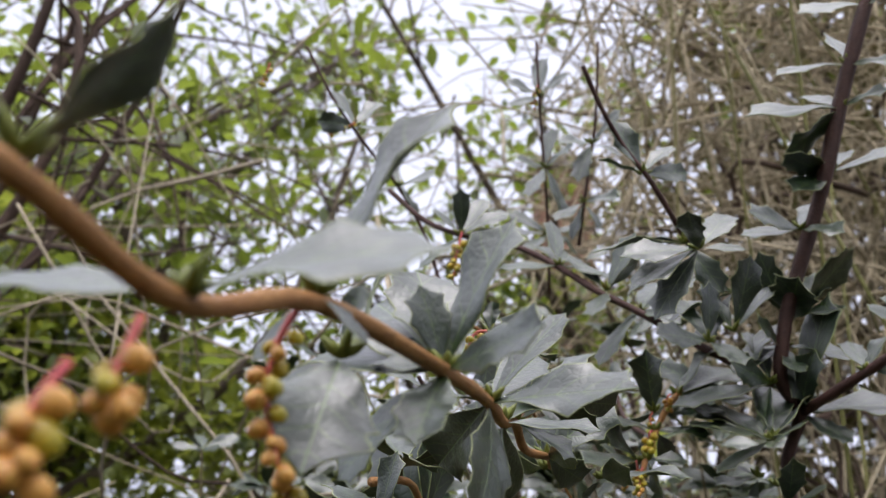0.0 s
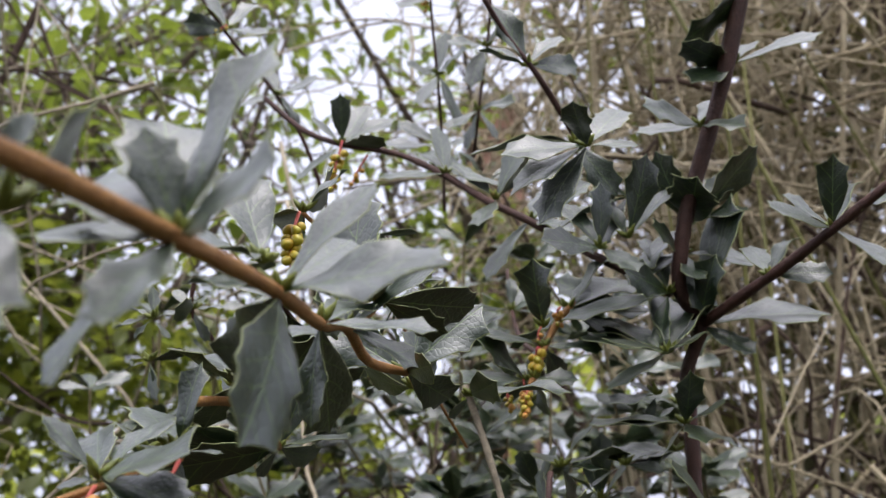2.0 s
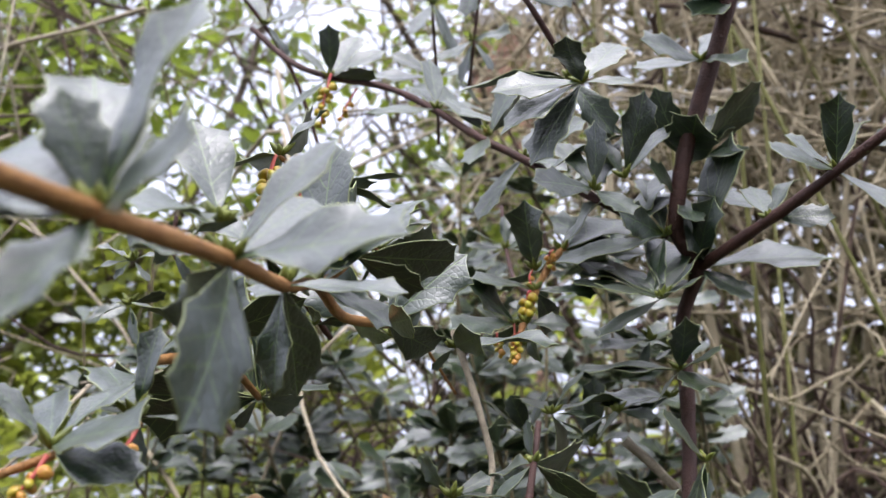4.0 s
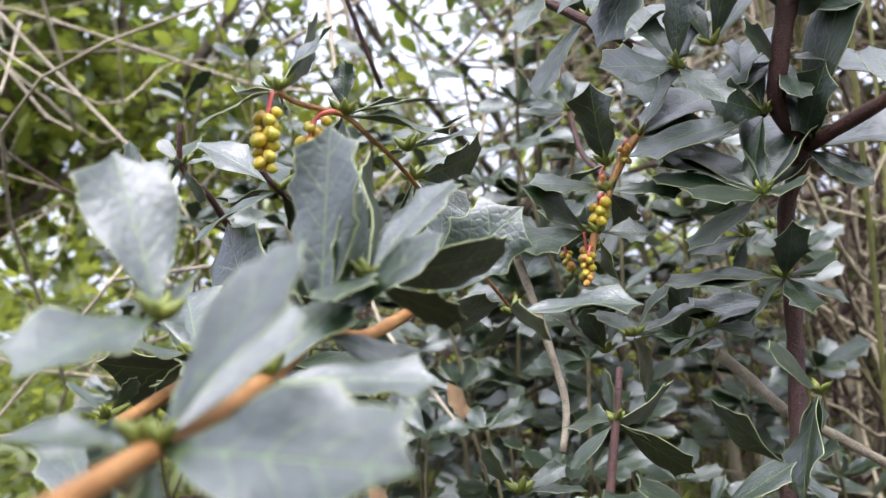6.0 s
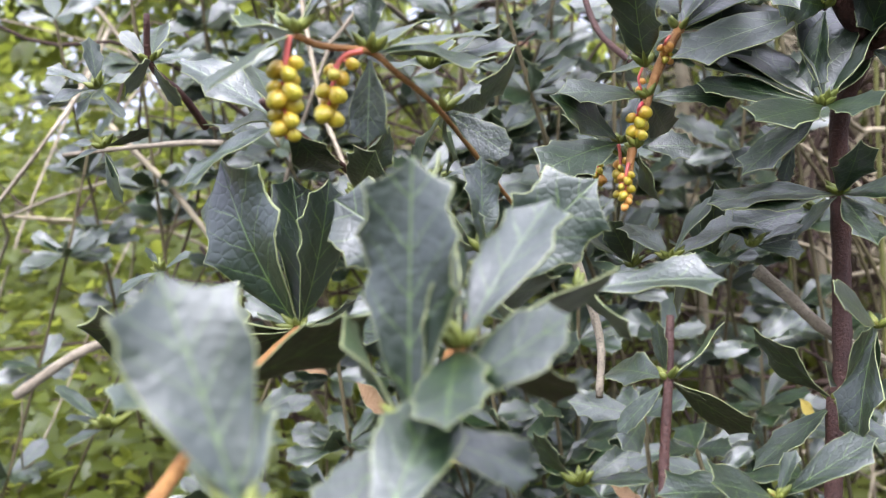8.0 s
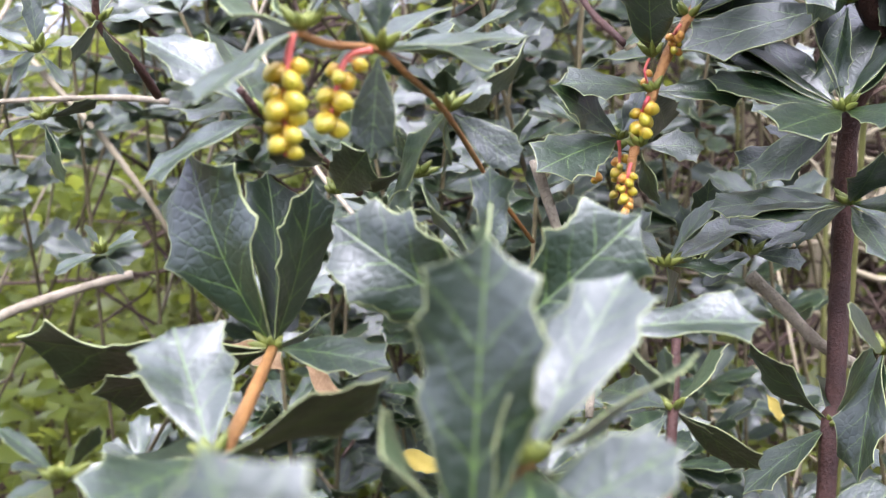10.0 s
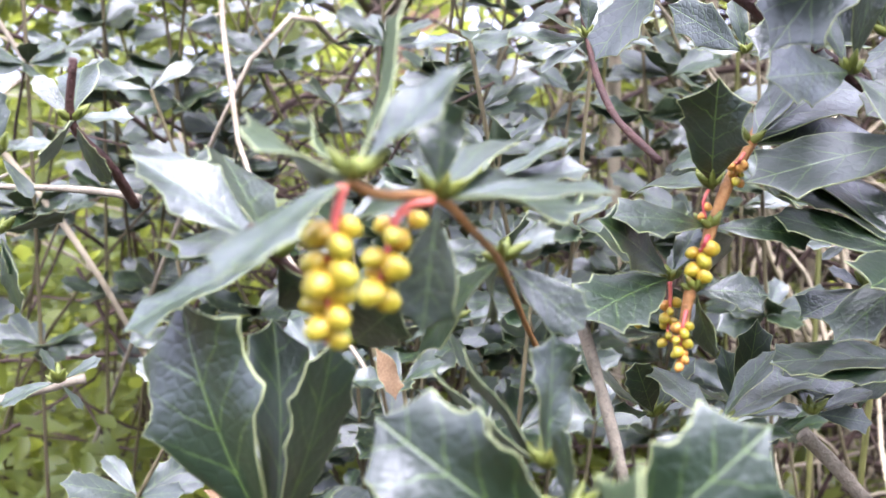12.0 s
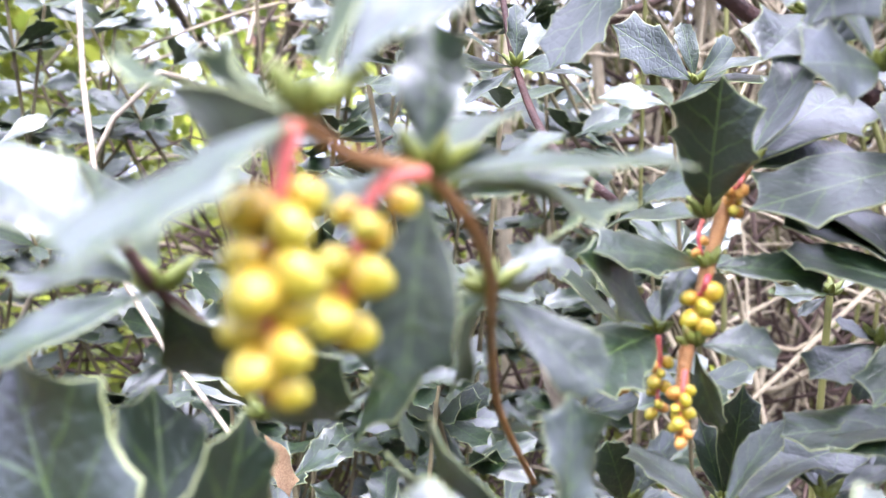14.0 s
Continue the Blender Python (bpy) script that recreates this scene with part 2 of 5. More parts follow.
def leaf_mesh(name, half, seed, fold, arch, wave, face=TOP):
    """A holly-like barberry leaf, one long, its base at the origin: two faces, a thick pale spiny rim."""
    rng = random.Random(seed)
    cols = (-1.0, -0.968, -0.72, -0.36, 0.0, 0.36, 0.72, 0.968, 1.0)
    n = len(cols)
    jit = [[rng.uniform(0.95, 1.05) for _ in half], [rng.uniform(0.94, 1.04) for _ in half]]
    verts, faces, index = [], [], []
    for layer in (1, -1):
        for i, (y, x) in enumerate(half):
            for c in cols:
                xx = x * c * (jit[c > 0][i] if abs(c) > 0.6 else 1)
                edge = abs(c) ** 2
                z = fold * (abs(xx) * 1.0 - xx * xx * 2.0) - arch * (y - 0.15) ** 2 + wave * edge * math.sin(9 * y + seed + 2 * (c > 0)) * x * 2
                thick = 0.006 if abs(c) < 0.99 else 0.004
                verts.append((xx, y, z + layer * thick))
    rows = len(half)
    off = rows * n
    for i in range(rows - 1):
        for j in range(n - 1):
            a = i * n + j
            rim = j in (0, n - 2)
            faces.append((a, a + 1, a + n + 1, a + n))
            index.append(2 if rim else 0)
            faces.append((off + a, off + a + n, off + a + n + 1, off + a + 1))
            index.append(2 if rim else 1)
        for j in (0, n - 1):
            a = i * n + j
            f = (a, a + n, off + a + n, off + a)
            faces.append(f if j == 0 else f[::-1])
            index.append(2)
    return mesh_of(name, verts, faces, [face, BACK, EDGE], index)


LEAVES = [leaf_mesh("leaf", HALVES[k % 5], k, (0.25, 0.4, 0.15, 0.3, 0.5, 0.2)[k % 6], (0.10, 0.2, 0.05, 0.25)[k % 4], (0.10, 0.16, 0.06)[k % 3]) for k in range(15)]

TOOTHED = [me for k, me in enumerate(LEAVES) if k != 4]


def small_sphere(name, lobes, mats):
    verts, faces = [(0, 0, -1.0)], []
    rings, seg = 7, 12
    for i in range(1, rings):
        a = math.pi * i / rings
        for j in range(seg):
            b = 2 * math.pi * j / seg
            r = math.sin(a) * (1 + lobes * math.cos(3 * b) * math.sin(a) ** 2) * (1 + 0.12 * math.cos(a))
            verts.append((r * math.cos(b), r * math.sin(b), -math.cos(a) * 1.08))
    verts.append((0, 0, 1.02))
    for j in range(seg):
        k = (j + 1) % seg
        faces.append((0, 1 + k, 1 + j))
        for i in range(rings - 2):
            a = 1 + i * seg
            faces.append((a + j, a + k, a + seg + k, a + seg + j))
        a = 1 + (rings - 2) * seg
        faces.append((a + j, a + k, len(verts) - 1))
    return mesh_of(name, verts, faces, mats)


BUDS = [small_sphere("bud", 0.10, [BUD]), small_sphere("bud", 0.08, [ORANGE_BUD])]


def curve_points(points, per=5):
    """Points on a smooth line through the given ones."""
    p = [Vector(q) for q in points]
    p = [p[0] * 2 - p[1]] + p + [p[-1] * 2 - p[-2]]
    line = []
    for i in range(1, len(p) - 2):
        for k in range(per):
            t = k / per
            a, b, c, d = p[i - 1:i + 3]
            line.append(0.5 * ((2 * b) + (c - a) * t + (2 * a - 5 * b + 4 * c - d) * t * t + (3 * b - a - 3 * c + d) * t ** 3))
    return line + [p[-2]]


def tube(line, radii, sides, verts, faces):
    """Adds a tube round the line to lists of vertices and faces."""
    start = len(verts)
    n = len(line)
    for i, q in enumerate(line):
        way = (line[min(i + 1, n - 1)] - line[max(i - 1, 0)]).normalized()
        u = way.cross(Vector((0.31, 0.17, 0.93))).normalized()
        v = way.cross(u)
        for j in range(sides):
            a = 2 * math.pi * j / sides
            verts.append(q + (u * math.cos(a) + v * math.sin(a)) * radii[i])
    for i in range(n - 1):
        for j in range(sides):
            k = (j + 1) % sides
            a = start + i * sides
            faces.append((a + j, a + k, a + sides + k, a + sides + j))
    faces.append(tuple(start + j for j in reversed(range(sides))))
    faces.append(tuple(start + (n - 1) * sides + j for j in range(sides)))


def part(name, me, parent, label="", place=None):
    ob = new(name, me)
    ob.parent = parent
    if place is not None:
        ob.matrix_basis = place
    if label:
        ob["label"] = label
    return ob


RND = random.Random(7)


def knobbly(line, radius, end=0.75, swell=0.18):
    n = len(line)
    return [radius * (1 - (1 - end) * i / n) * (1 + swell * (RND.random() - 0.4)) for i in range(n)]


BARKS = {"dark": DARK_BARK, "orange": ORANGE_BARK, "grey": GREY_BARK}
SKIN = {"dark": "dark red-brown bark", "orange": "orange-brown young bark", "grey": "bare grey weathered bark"}


def branch(habit, colour, radius, points):
    """A barberry branch: an empty at its lower end, with its stem."""
    base = Vector(points[0])
    thing = new("barberry_branch")
    thing.location = base
    line = [q - base for q in curve_points(points)]
    verts, faces = [], []
    tube(line, knobbly(line, radius), 8, verts, faces)
    part("stem", mesh_of("stem", verts, faces, [BARKS[colour]]), thing, SKIN[colour])
    if habit == "rooted":
        verts, faces = [], []
        foot = Vector((0.02, -0.03, -base.z))
        tube([foot.lerp(Vector((0, 0, 0)), k / 6) + Vector((0.01, 0, 0)) * math.sin(k) * (k < 6) for k in range(7)], [radius * (1.5 - 0.08 * k) for k in range(7)], 8, verts, faces)
        part("lower_stem", mesh_of("lower_stem", verts, faces, [DARK_BARK]), thing, "dark woody lower stem")
    kind = {"grey": "leafless grey barberry twig with a broken knobbly end"}.get(colour, habit + " barberry branch with spiny evergreen leaves, " + SKIN[colour])
    return tagged(thing, kind, "branch", "branches of the barberry bush")


FACING = {"u": Vector((0.0, -0.35, 1.0)), "c": Vector((0.0, -1.0, 0.25)), "m": Vector((0.0, -0.55, 0.87))}


def leaf_pose(base, tip, facing, width, origin):
    """The pose of a leaf from its base to its tip, with its face towards a direction."""
    way = Vector(tip) - Vector(base)
    long = way.length
    y = way.normalized()
    loose = 0.22 if isinstance(facing, str) else 0.08
    f = Vector(FACING[facing] if isinstance(facing, str) else facing) + Vector([RND.uniform(-loose, loose) for _ in range(3)])
    z = (f - y * f.dot(y))
    z = z.normalized() if z.length > 0.05 else y.orthogonal().normalized()
    x = y.cross(z)
    w = max(width, 0.25) * 0.86 / 0.48
    m = Matrix((x, y, z)).transposed().to_4x4()
    return Matrix.Translation(Vector(base) - origin) @ m @ Matrix.Diagonal((long * w, long, long * 0.8 * min(w, 1.2), 1))


def whorl(thing, at, leaves):
    """A rosette of leaves round a node, with the small bracts at its heart."""
    origin = thing.location.copy()
    heart = Vector(at)
    for x, y, z, facing, width in leaves:
        tip = Vector((x, y, z))
        base = heart + (tip - heart).normalized() * 0.0012
        me = TOOTHED[RND.randrange(len(TOOTHED))]
        part("leaf", me, thing, "", leaf_pose(base, tip, facing, width, origin))
    verts, faces = [], []
    for k in range(6):
        a = k * 1.05 + RND.random()
        d = Vector((math.cos(a), math.sin(a) * 0.8, RND.uniform(0.3, 1.4))).normalized() * RND.uniform(0.7, 1.4)
        line = [heart - origin + d * 0.0037 * s for s in (0, 0.45, 0.8, 1.0)]
        tube(line, [0.0005, 0.0009, 0.0005, 0.0001], 5, verts, faces)
    part("bract_tuft", mesh_of("bract_tuft", verts, faces, [BRACT]), thing, "tuft of small green bracts")


def raceme(thing, points, count, scale=1.0):
    """A hanging cluster of round flower buds on a red stalk; the small ones are still orange."""
    size = 0.00165 * scale
    origin = thing.location.copy()
    line = [q - origin for q in curve_points(points, 6)]
    n = len(line)
    verts, faces = [], []
    tube(line, [(0.00062 - 0.0003 * i / n) * (0.3 + 0.7 * scale) for i in range(n)], 6, verts, faces)
    top = part("raceme_stalk", mesh_of("raceme_stalk", verts, faces, [STALK]), thing, "red hanging flower stalk")
    for k in range(count):
        f = 0.36 + 0.64 * (k + 0.5) / count
        q = line[min(int(f * (n - 1)), n - 1)]
        a = k * 2.4 + RND.uniform(-.4, .4)
        reach = 0.0021 * scale * (1.15 - 0.5 * f) * RND.uniform(0.8, 1.2)
        spot = q + Vector((math.cos(a) * reach, math.sin(a) * reach, -0.0006))
        verts, faces = [], []
        tube([q, (q + spot) / 2 + Vector((0, 0, 0.0004)), spot], [0.0003, 0.00028, 0.0003], 5, verts, faces)
        part("pedicel", mesh_of("pedicel", verts, faces, [STALK]), top)
        s = size * RND.uniform(0.72, 1.15)
        turn = (spot - q).to_track_quat('Z', 'Y').to_matrix().to_4x4()
        part("bud", BUDS[1 if RND.random() < (0.5 if scale < 0.8 else 0.02) else 0], top, "", Matrix.Translation(spot) @ turn @ Matrix.Diagonal((s * 0.95, s * 0.95, s * 1.06, 1)))


def many_leaves(rng, spots, half, size, mat, name, tilt, cols=3):
    """One mesh of many thin leaves at the given spots: (place, way) pairs."""
    verts, faces = [], []
    for at, way in spots:
        y = way.normalized()
        up = Vector((rng.uniform(-.6, .6), rng.uniform(-.6, .6) - tilt, 1))
        z = up - y * up.dot(y)
        z = z.normalized() if z.length > 0.05 else y.orthogonal().normalized()
        x = y.cross(z)
        s = size * rng.uniform(0.65, 1.25)
        bend = rng.uniform(0.05, 0.3)
        start = len(verts)
        for v, w in half:
            for c in (-1, 0, 1):
                verts.append(at + x * (w * c * s) + y * (v * s) + z * ((0.3 * abs(c) * w - bend * v * v) * s))
        for i in range(len(half) - 1):
            for j in (0, 1):
                a = start + i * 3 + j
                faces.append((a, a + 1, a + 4, a + 3))
    return mesh_of(name, verts, faces, [mat])


OVAL = [(0, .02), (.2, .17), (.45, .26), (.7, .20), (.9, .08), (1.0, .0)]

# ---- ground ----
verts, faces = [], []
N, R = 90, 40.0
g = np.sign(np.linspace(-1, 1, N)) * np.abs(np.linspace(-1, 1, N)) ** 3 * R
for y in g:
    for x in g:
        verts.append((x, y, 0.05 * noise.noise((x * 0.7, y * 0.7, 0)) + 0.02 * noise.noise((x * 5, y * 5, 3))))
for i in range(N - 1):
    for j in range(N - 1):
        a = i * N + j
        faces.append((a, a + 1, a + N + 1, a + N))
ground = tagged(new("ground", mesh_of("ground", verts, faces, [SOIL])), "brown soil covered with dead leaves and moss", "ground", kind="structure")

# ---- the near barberry branches ----

# near arching branch
b = branch("arching", "orange", 0.0014, [(-0.0360, 0.0624, 1.2306), (-0.0324, 0.0757, 1.2344), (-0.0246, 0.1023, 1.2320), (-0.0146, 0.1275, 1.2399), (0.0009, 0.1631, 1.2403), (0.0090, 0.2006, 1.2438), (0.0133, 0.2328, 1.2467), (0.0174, 0.2553, 1.2511), (0.0212, 0.2790, 1.2493), (0.0300, 0.3140, 1.2534)])
whorl(b, (0.0090, 0.2006, 1.2438), [(0.0225, 0.2001, 1.2619, (-0.59, -0.68, 0.42), 0.46), (0.0329, 0.1828, 1.2430, (-0.40, -0.57, 0.71), 0.50), (-0.0051, 0.2006, 1.2469, (0.19, -0.41, 0.89), 0.47), (0.0092, 0.1842, 1.2208, (0.91, -0.33, 0.24), 0.62), (0.0194, 0.2154, 1.2569, (0.13, -0.70, 0.70), 0.50), (-0.0006, 0.2222, 1.2358, (-0.78, -0.49, -0.39), 0.53)])
whorl(b, (0.0009, 0.1631, 1.2403), [(0.0097, 0.1604, 1.2654, (-0.71, -0.68, 0.17), 0.48), (-0.0028, 0.1607, 1.2534, (0.49, -0.87, -0.03), 0.60), (-0.0111, 0.1633, 1.2424, (0.14, -0.52, 0.84), 0.47), (0.0136, 0.1424, 1.2419, (-0.78, -0.45, 0.43), 0.46), (-0.0033, 0.1464, 1.2281, (-0.03, -0.58, 0.81), 0.48), (-0.0207, 0.1830, 1.2495, (-0.10, -0.51, 0.86), 0.52)])
whorl(b, (0.0009, 0.1631, 1.2403), [(-0.0115, 0.1790, 1.2593, (-0.12, -0.80, 0.59), 0.75), (-0.0036, 0.1760, 1.2611, (0.22, -0.81, 0.55), 0.62), (-0.0164, 0.1684, 1.2263, (-0.60, -0.61, 0.51), 0.50), (-0.0100, 0.1635, 1.2409, (0.03, -0.57, 0.82), 0.49)])
whorl(b, (0.0133, 0.2328, 1.2467), [(0.0338, 0.2321, 1.2457, (0.02, -0.49, 0.87), 0.47), (0.0104, 0.2365, 1.2290, (-0.62, -0.78, -0.06), 0.47), (0.0143, 0.2539, 1.2302, (0.72, -0.45, -0.53), 0.51), (0.0208, 0.2513, 1.2568, (0.12, -0.52, 0.85), 0.49)])
whorl(b, (0.0174, 0.2553, 1.2511), [(0.0203, 0.2593, 1.2805, (-0.45, -0.88, 0.16), 0.50), (0.0245, 0.2611, 1.2709, (0.91, -0.34, -0.23), 0.47), (0.0350, 0.2505, 1.2634, (-0.56, -0.59, 0.58), 0.46), (0.0084, 0.2378, 1.2481, (0.21, -0.27, 0.94), 0.50), (0.0098, 0.2728, 1.2588, (-0.87, -0.18, -0.45), 0.54), (0.0317, 0.2558, 1.2444, (0.30, -0.75, 0.59), 0.50)])
whorl(b, (0.0043, 0.2226, 1.2552), [(-0.0013, 0.2297, 1.2756, (0.41, -0.82, 0.40), 0.60), (-0.0029, 0.2012, 1.2536, (0.31, -0.17, 0.94), 0.53), (0.0003, 0.2428, 1.2595, (-0.26, -0.25, 0.93), 0.49)])
whorl(b, (-0.0131, 0.1463, 1.2382), [(-0.0159, 0.1323, 1.2223, (0.27, -0.74, 0.61), 0.80), (-0.0107, 0.1432, 1.2476, (-0.60, -0.79, -0.11), 0.53), (-0.0239, 0.1483, 1.2338, (-0.38, -0.71, 0.59), 0.48), (-0.0083, 0.1613, 1.2547, (0.87, 0.21, -0.45), 0.47)])
whorl(b, (-0.0240, 0.1020, 1.2328), [(0.0006, 0.0953, 1.2378, (-0.31, -0.54, 0.78), 0.52), (-0.0455, 0.1013, 1.2348, (0.10, -0.53, 0.84), 0.54)])
whorl(b, (-0.0346, 0.0839, 1.2388), [(-0.0200, 0.0800, 1.2492, (0.59, 0.06, -0.80), 0.50), (-0.0415, 0.0819, 1.2442, (0.63, -0.42, 0.65), 0.49)])
whorl(b, (-0.0146, 0.1271, 1.2409), [(-0.0006, 0.1233, 1.2668, (-0.75, -0.58, 0.32), 0.52), (-0.0119, 0.1239, 1.2497, (-0.71, -0.71, -0.05), 0.49), (-0.0226, 0.1299, 1.2333, (-0.61, -0.68, 0.40), 0.47), (-0.0079, 0.1290, 1.2359, (0.59, -0.54, 0.60), 0.53)])
raceme(b, [(-0.0153, 0.1251, 1.2399), (-0.0180, 0.1243, 1.2352), (-0.0195, 0.1245, 1.2280), (-0.0173, 0.1257, 1.2181)], 14, 0.72)
raceme(b, [(-0.0158, 0.1447, 1.2361), (-0.0189, 0.1446, 1.2297), (-0.0198, 0.1455, 1.2231), (-0.0185, 0.1471, 1.2143)], 13, 0.80)
raceme(b, [(-0.0262, 0.0950, 1.2284), (-0.0271, 0.0922, 1.2227), (-0.0269, 0.0912, 1.2186)], 7, 0.79)
raceme(b, [(-0.0289, 0.0852, 1.2218), (-0.0303, 0.0821, 1.2168), (-0.0302, 0.0818, 1.2110)], 9, 0.79)
b = branch("shoot", "orange", 0.0009, [(0.0174, 0.2553, 1.2511), (0.0216, 0.2583, 1.2546), (0.0239, 0.2612, 1.2581)])
whorl(b, (0.0239, 0.2612, 1.2581), [(0.0248, 0.2900, 1.2750, (0.99, -0.08, 0.09), 0.52), (0.0447, 0.2782, 1.2601, (0.46, -0.48, -0.75), 0.50), (0.0369, 0.2607, 1.2502, (-0.40, -0.67, -0.63), 0.52), (0.0209, 0.2410, 1.2577, (-0.08, -0.01, 1.00), 0.49), (0.0363, 0.2730, 1.2741, (-0.44, -0.53, 0.73), 0.51)])

# low flowering twig
b = branch("flowering", "orange", 0.0008, [(-0.0361, 0.2336, 1.2158), (-0.0243, 0.2380, 1.2205), (-0.0181, 0.2430, 1.2236), (-0.0124, 0.2481, 1.2260)])
whorl(b, (-0.0245, 0.2378, 1.2219), [(-0.0342, 0.2360, 1.2328, (0.71, -0.42, 0.57), 0.49), (-0.0148, 0.2475, 1.2350, (-0.41, -0.56, 0.72), 0.46), (-0.0292, 0.2535, 1.2327, (-0.46, -0.59, 0.66), 0.54), (-0.0066, 0.2166, 1.2241, (-0.51, -0.35, 0.78), 0.53), (-0.0080, 0.2198, 1.2172, (-0.18, -0.40, 0.90), 0.50), (-0.0319, 0.2383, 1.2208, (-0.15, -0.61, 0.78), 0.53)])
whorl(b, (-0.0130, 0.2479, 1.2274), [(-0.0099, 0.2446, 1.2431, (-0.54, -0.84, -0.07), 0.46), (-0.0236, 0.2673, 1.2399, (0.26, -0.42, 0.87), 0.50), (-0.0047, 0.2476, 1.2268, (0.06, -0.34, 0.94), 0.46), (-0.0211, 0.2681, 1.2315, (-0.05, -0.22, 0.97), 0.53), (-0.0131, 0.2499, 1.2176, (0.76, -0.63, -0.14), 0.48)])
raceme(b, [(-0.0248, 0.2369, 1.2205), (-0.0264, 0.2353, 1.2171), (-0.0292, 0.2338, 1.2134)], 7, 0.70)
raceme(b, [(-0.0125, 0.2459, 1.2254), (-0.0136, 0.2442, 1.2226), (-0.0159, 0.2435, 1.2208), (-0.0186, 0.2437, 1.2205)], 6, 0.62)

# upright stem
b = branch("stem", "dark", 0.0029, [(0.1661, 0.3685, 1.4462), (0.1543, 0.3758, 1.4098), (0.1432, 0.3867, 1.3668), (0.1377, 0.3927, 1.3484), (0.1297, 0.3980, 1.3247), (0.1263, 0.4004, 1.3094), (0.1257, 0.4042, 1.2966), (0.1327, 0.4087, 1.2853), (0.1275, 0.4123, 1.2691), (0.1274, 0.4136, 1.2484), (0.1258, 0.4108, 1.2261), (0.1210, 0.4008, 1.2019), (0.1169, 0.3939, 1.2019), (0.1107, 0.3829, 1.1752)])
whorl(b, (0.1328, 0.4090, 1.3215), [(0.1198, 0.4007, 1.3452, (-0.60, -0.59, -0.54), 0.50), (0.1582, 0.4007, 1.3474, (0.49, -0.57, -0.66), 0.49), (0.1300, 0.3865, 1.3304, (-0.51, -0.26, -0.82), 0.85), (0.1093, 0.4046, 1.3051, (-0.43, -0.49, 0.75), 0.52), (0.1481, 0.3924, 1.3230, (-0.47, -0.36, 0.80), 0.48), (0.1505, 0.4107, 1.3421, (-0.45, -0.77, 0.45), 0.47)])
whorl(b, (0.1289, 0.4081, 1.3107), [(0.1555, 0.4032, 1.3079, (-0.02, -0.58, 0.82), 0.54), (0.1346, 0.4011, 1.2876, (0.23, -0.91, 0.33), 0.49), (0.1075, 0.4019, 1.3008, (-0.15, -0.65, 0.74), 0.53), (0.1147, 0.3864, 1.3147, (0.82, -0.49, 0.29), 0.46), (0.1286, 0.3918, 1.2973, (0.21, -0.62, 0.75), 0.52), (0.1204, 0.4291, 1.3125, (-0.59, -0.30, 0.75), 0.48)])
whorl(b, (0.1327, 0.4087, 1.2853), [(0.1752, 0.3993, 1.2907, (-0.22, -0.55, 0.81), 0.49), (0.1477, 0.3988, 1.2735, (-0.02, -0.77, 0.63), 0.50), (0.1338, 0.3918, 1.3048, (-0.80, -0.48, -0.37), 0.50), (0.1268, 0.4268, 1.2984, (-0.27, -0.62, 0.73), 0.47)])
whorl(b, (0.1212, 0.4025, 1.2952), [(0.0838, 0.4018, 1.2875, (-0.16, -0.51, 0.84), 0.52), (0.1033, 0.3855, 1.2989, (0.69, -0.72, 0.01), 0.54), (0.1183, 0.4106, 1.3187, (0.44, -0.83, 0.34), 0.53), (0.1145, 0.3972, 1.2758, (-0.73, -0.55, 0.40), 0.46)])
whorl(b, (0.1167, 0.3937, 1.2730), [(0.1236, 0.4155, 1.2967, (0.28, -0.75, 0.60), 0.50), (0.0954, 0.4136, 1.2885, (0.05, -0.58, 0.81), 0.46), (0.0940, 0.3725, 1.2731, (0.27, -0.29, 0.92), 0.50), (0.0938, 0.3843, 1.2603, (-0.35, -0.33, 0.88), 0.46), (0.1337, 0.4143, 1.2840, (-0.35, -0.20, 0.91), 0.46), (0.0895, 0.4006, 1.2811, (0.14, -0.46, 0.87), 0.49), (0.1281, 0.4121, 1.2859, (-0.49, -0.28, 0.83), 0.46)])
whorl(b, (0.1221, 0.4003, 1.2511), [(0.0951, 0.3956, 1.2511, (0.03, -0.19, 0.98), 0.46), (0.0909, 0.4011, 1.2545, (0.10, -0.23, 0.97), 0.49), (0.1224, 0.3794, 1.2428, (0.10, -0.36, 0.93), 0.50), (0.1205, 0.3821, 1.2636, (-0.03, -0.57, -0.82), 0.48), (0.1300, 0.3815, 1.2550, (-0.52, -0.04, 0.85), 0.46), (0.1385, 0.3989, 1.2435, (0.34, -0.46, 0.82), 0.52), (0.1148, 0.4150, 1.2399, (-0.83, 0.00, 0.55), 0.47)])
whorl(b, (0.1167, 0.3937, 1.2730), [(0.1373, 0.4129, 1.2959, (-0.55, -0.33, 0.77), 0.50), (0.1260, 0.4142, 1.3000, (0.17, -0.81, 0.56), 0.50), (0.1016, 0.4173, 1.2925, (0.12, -0.58, 0.80), 0.46), (0.1204, 0.3728, 1.2743, (-0.46, -0.02, 0.89), 0.52)])
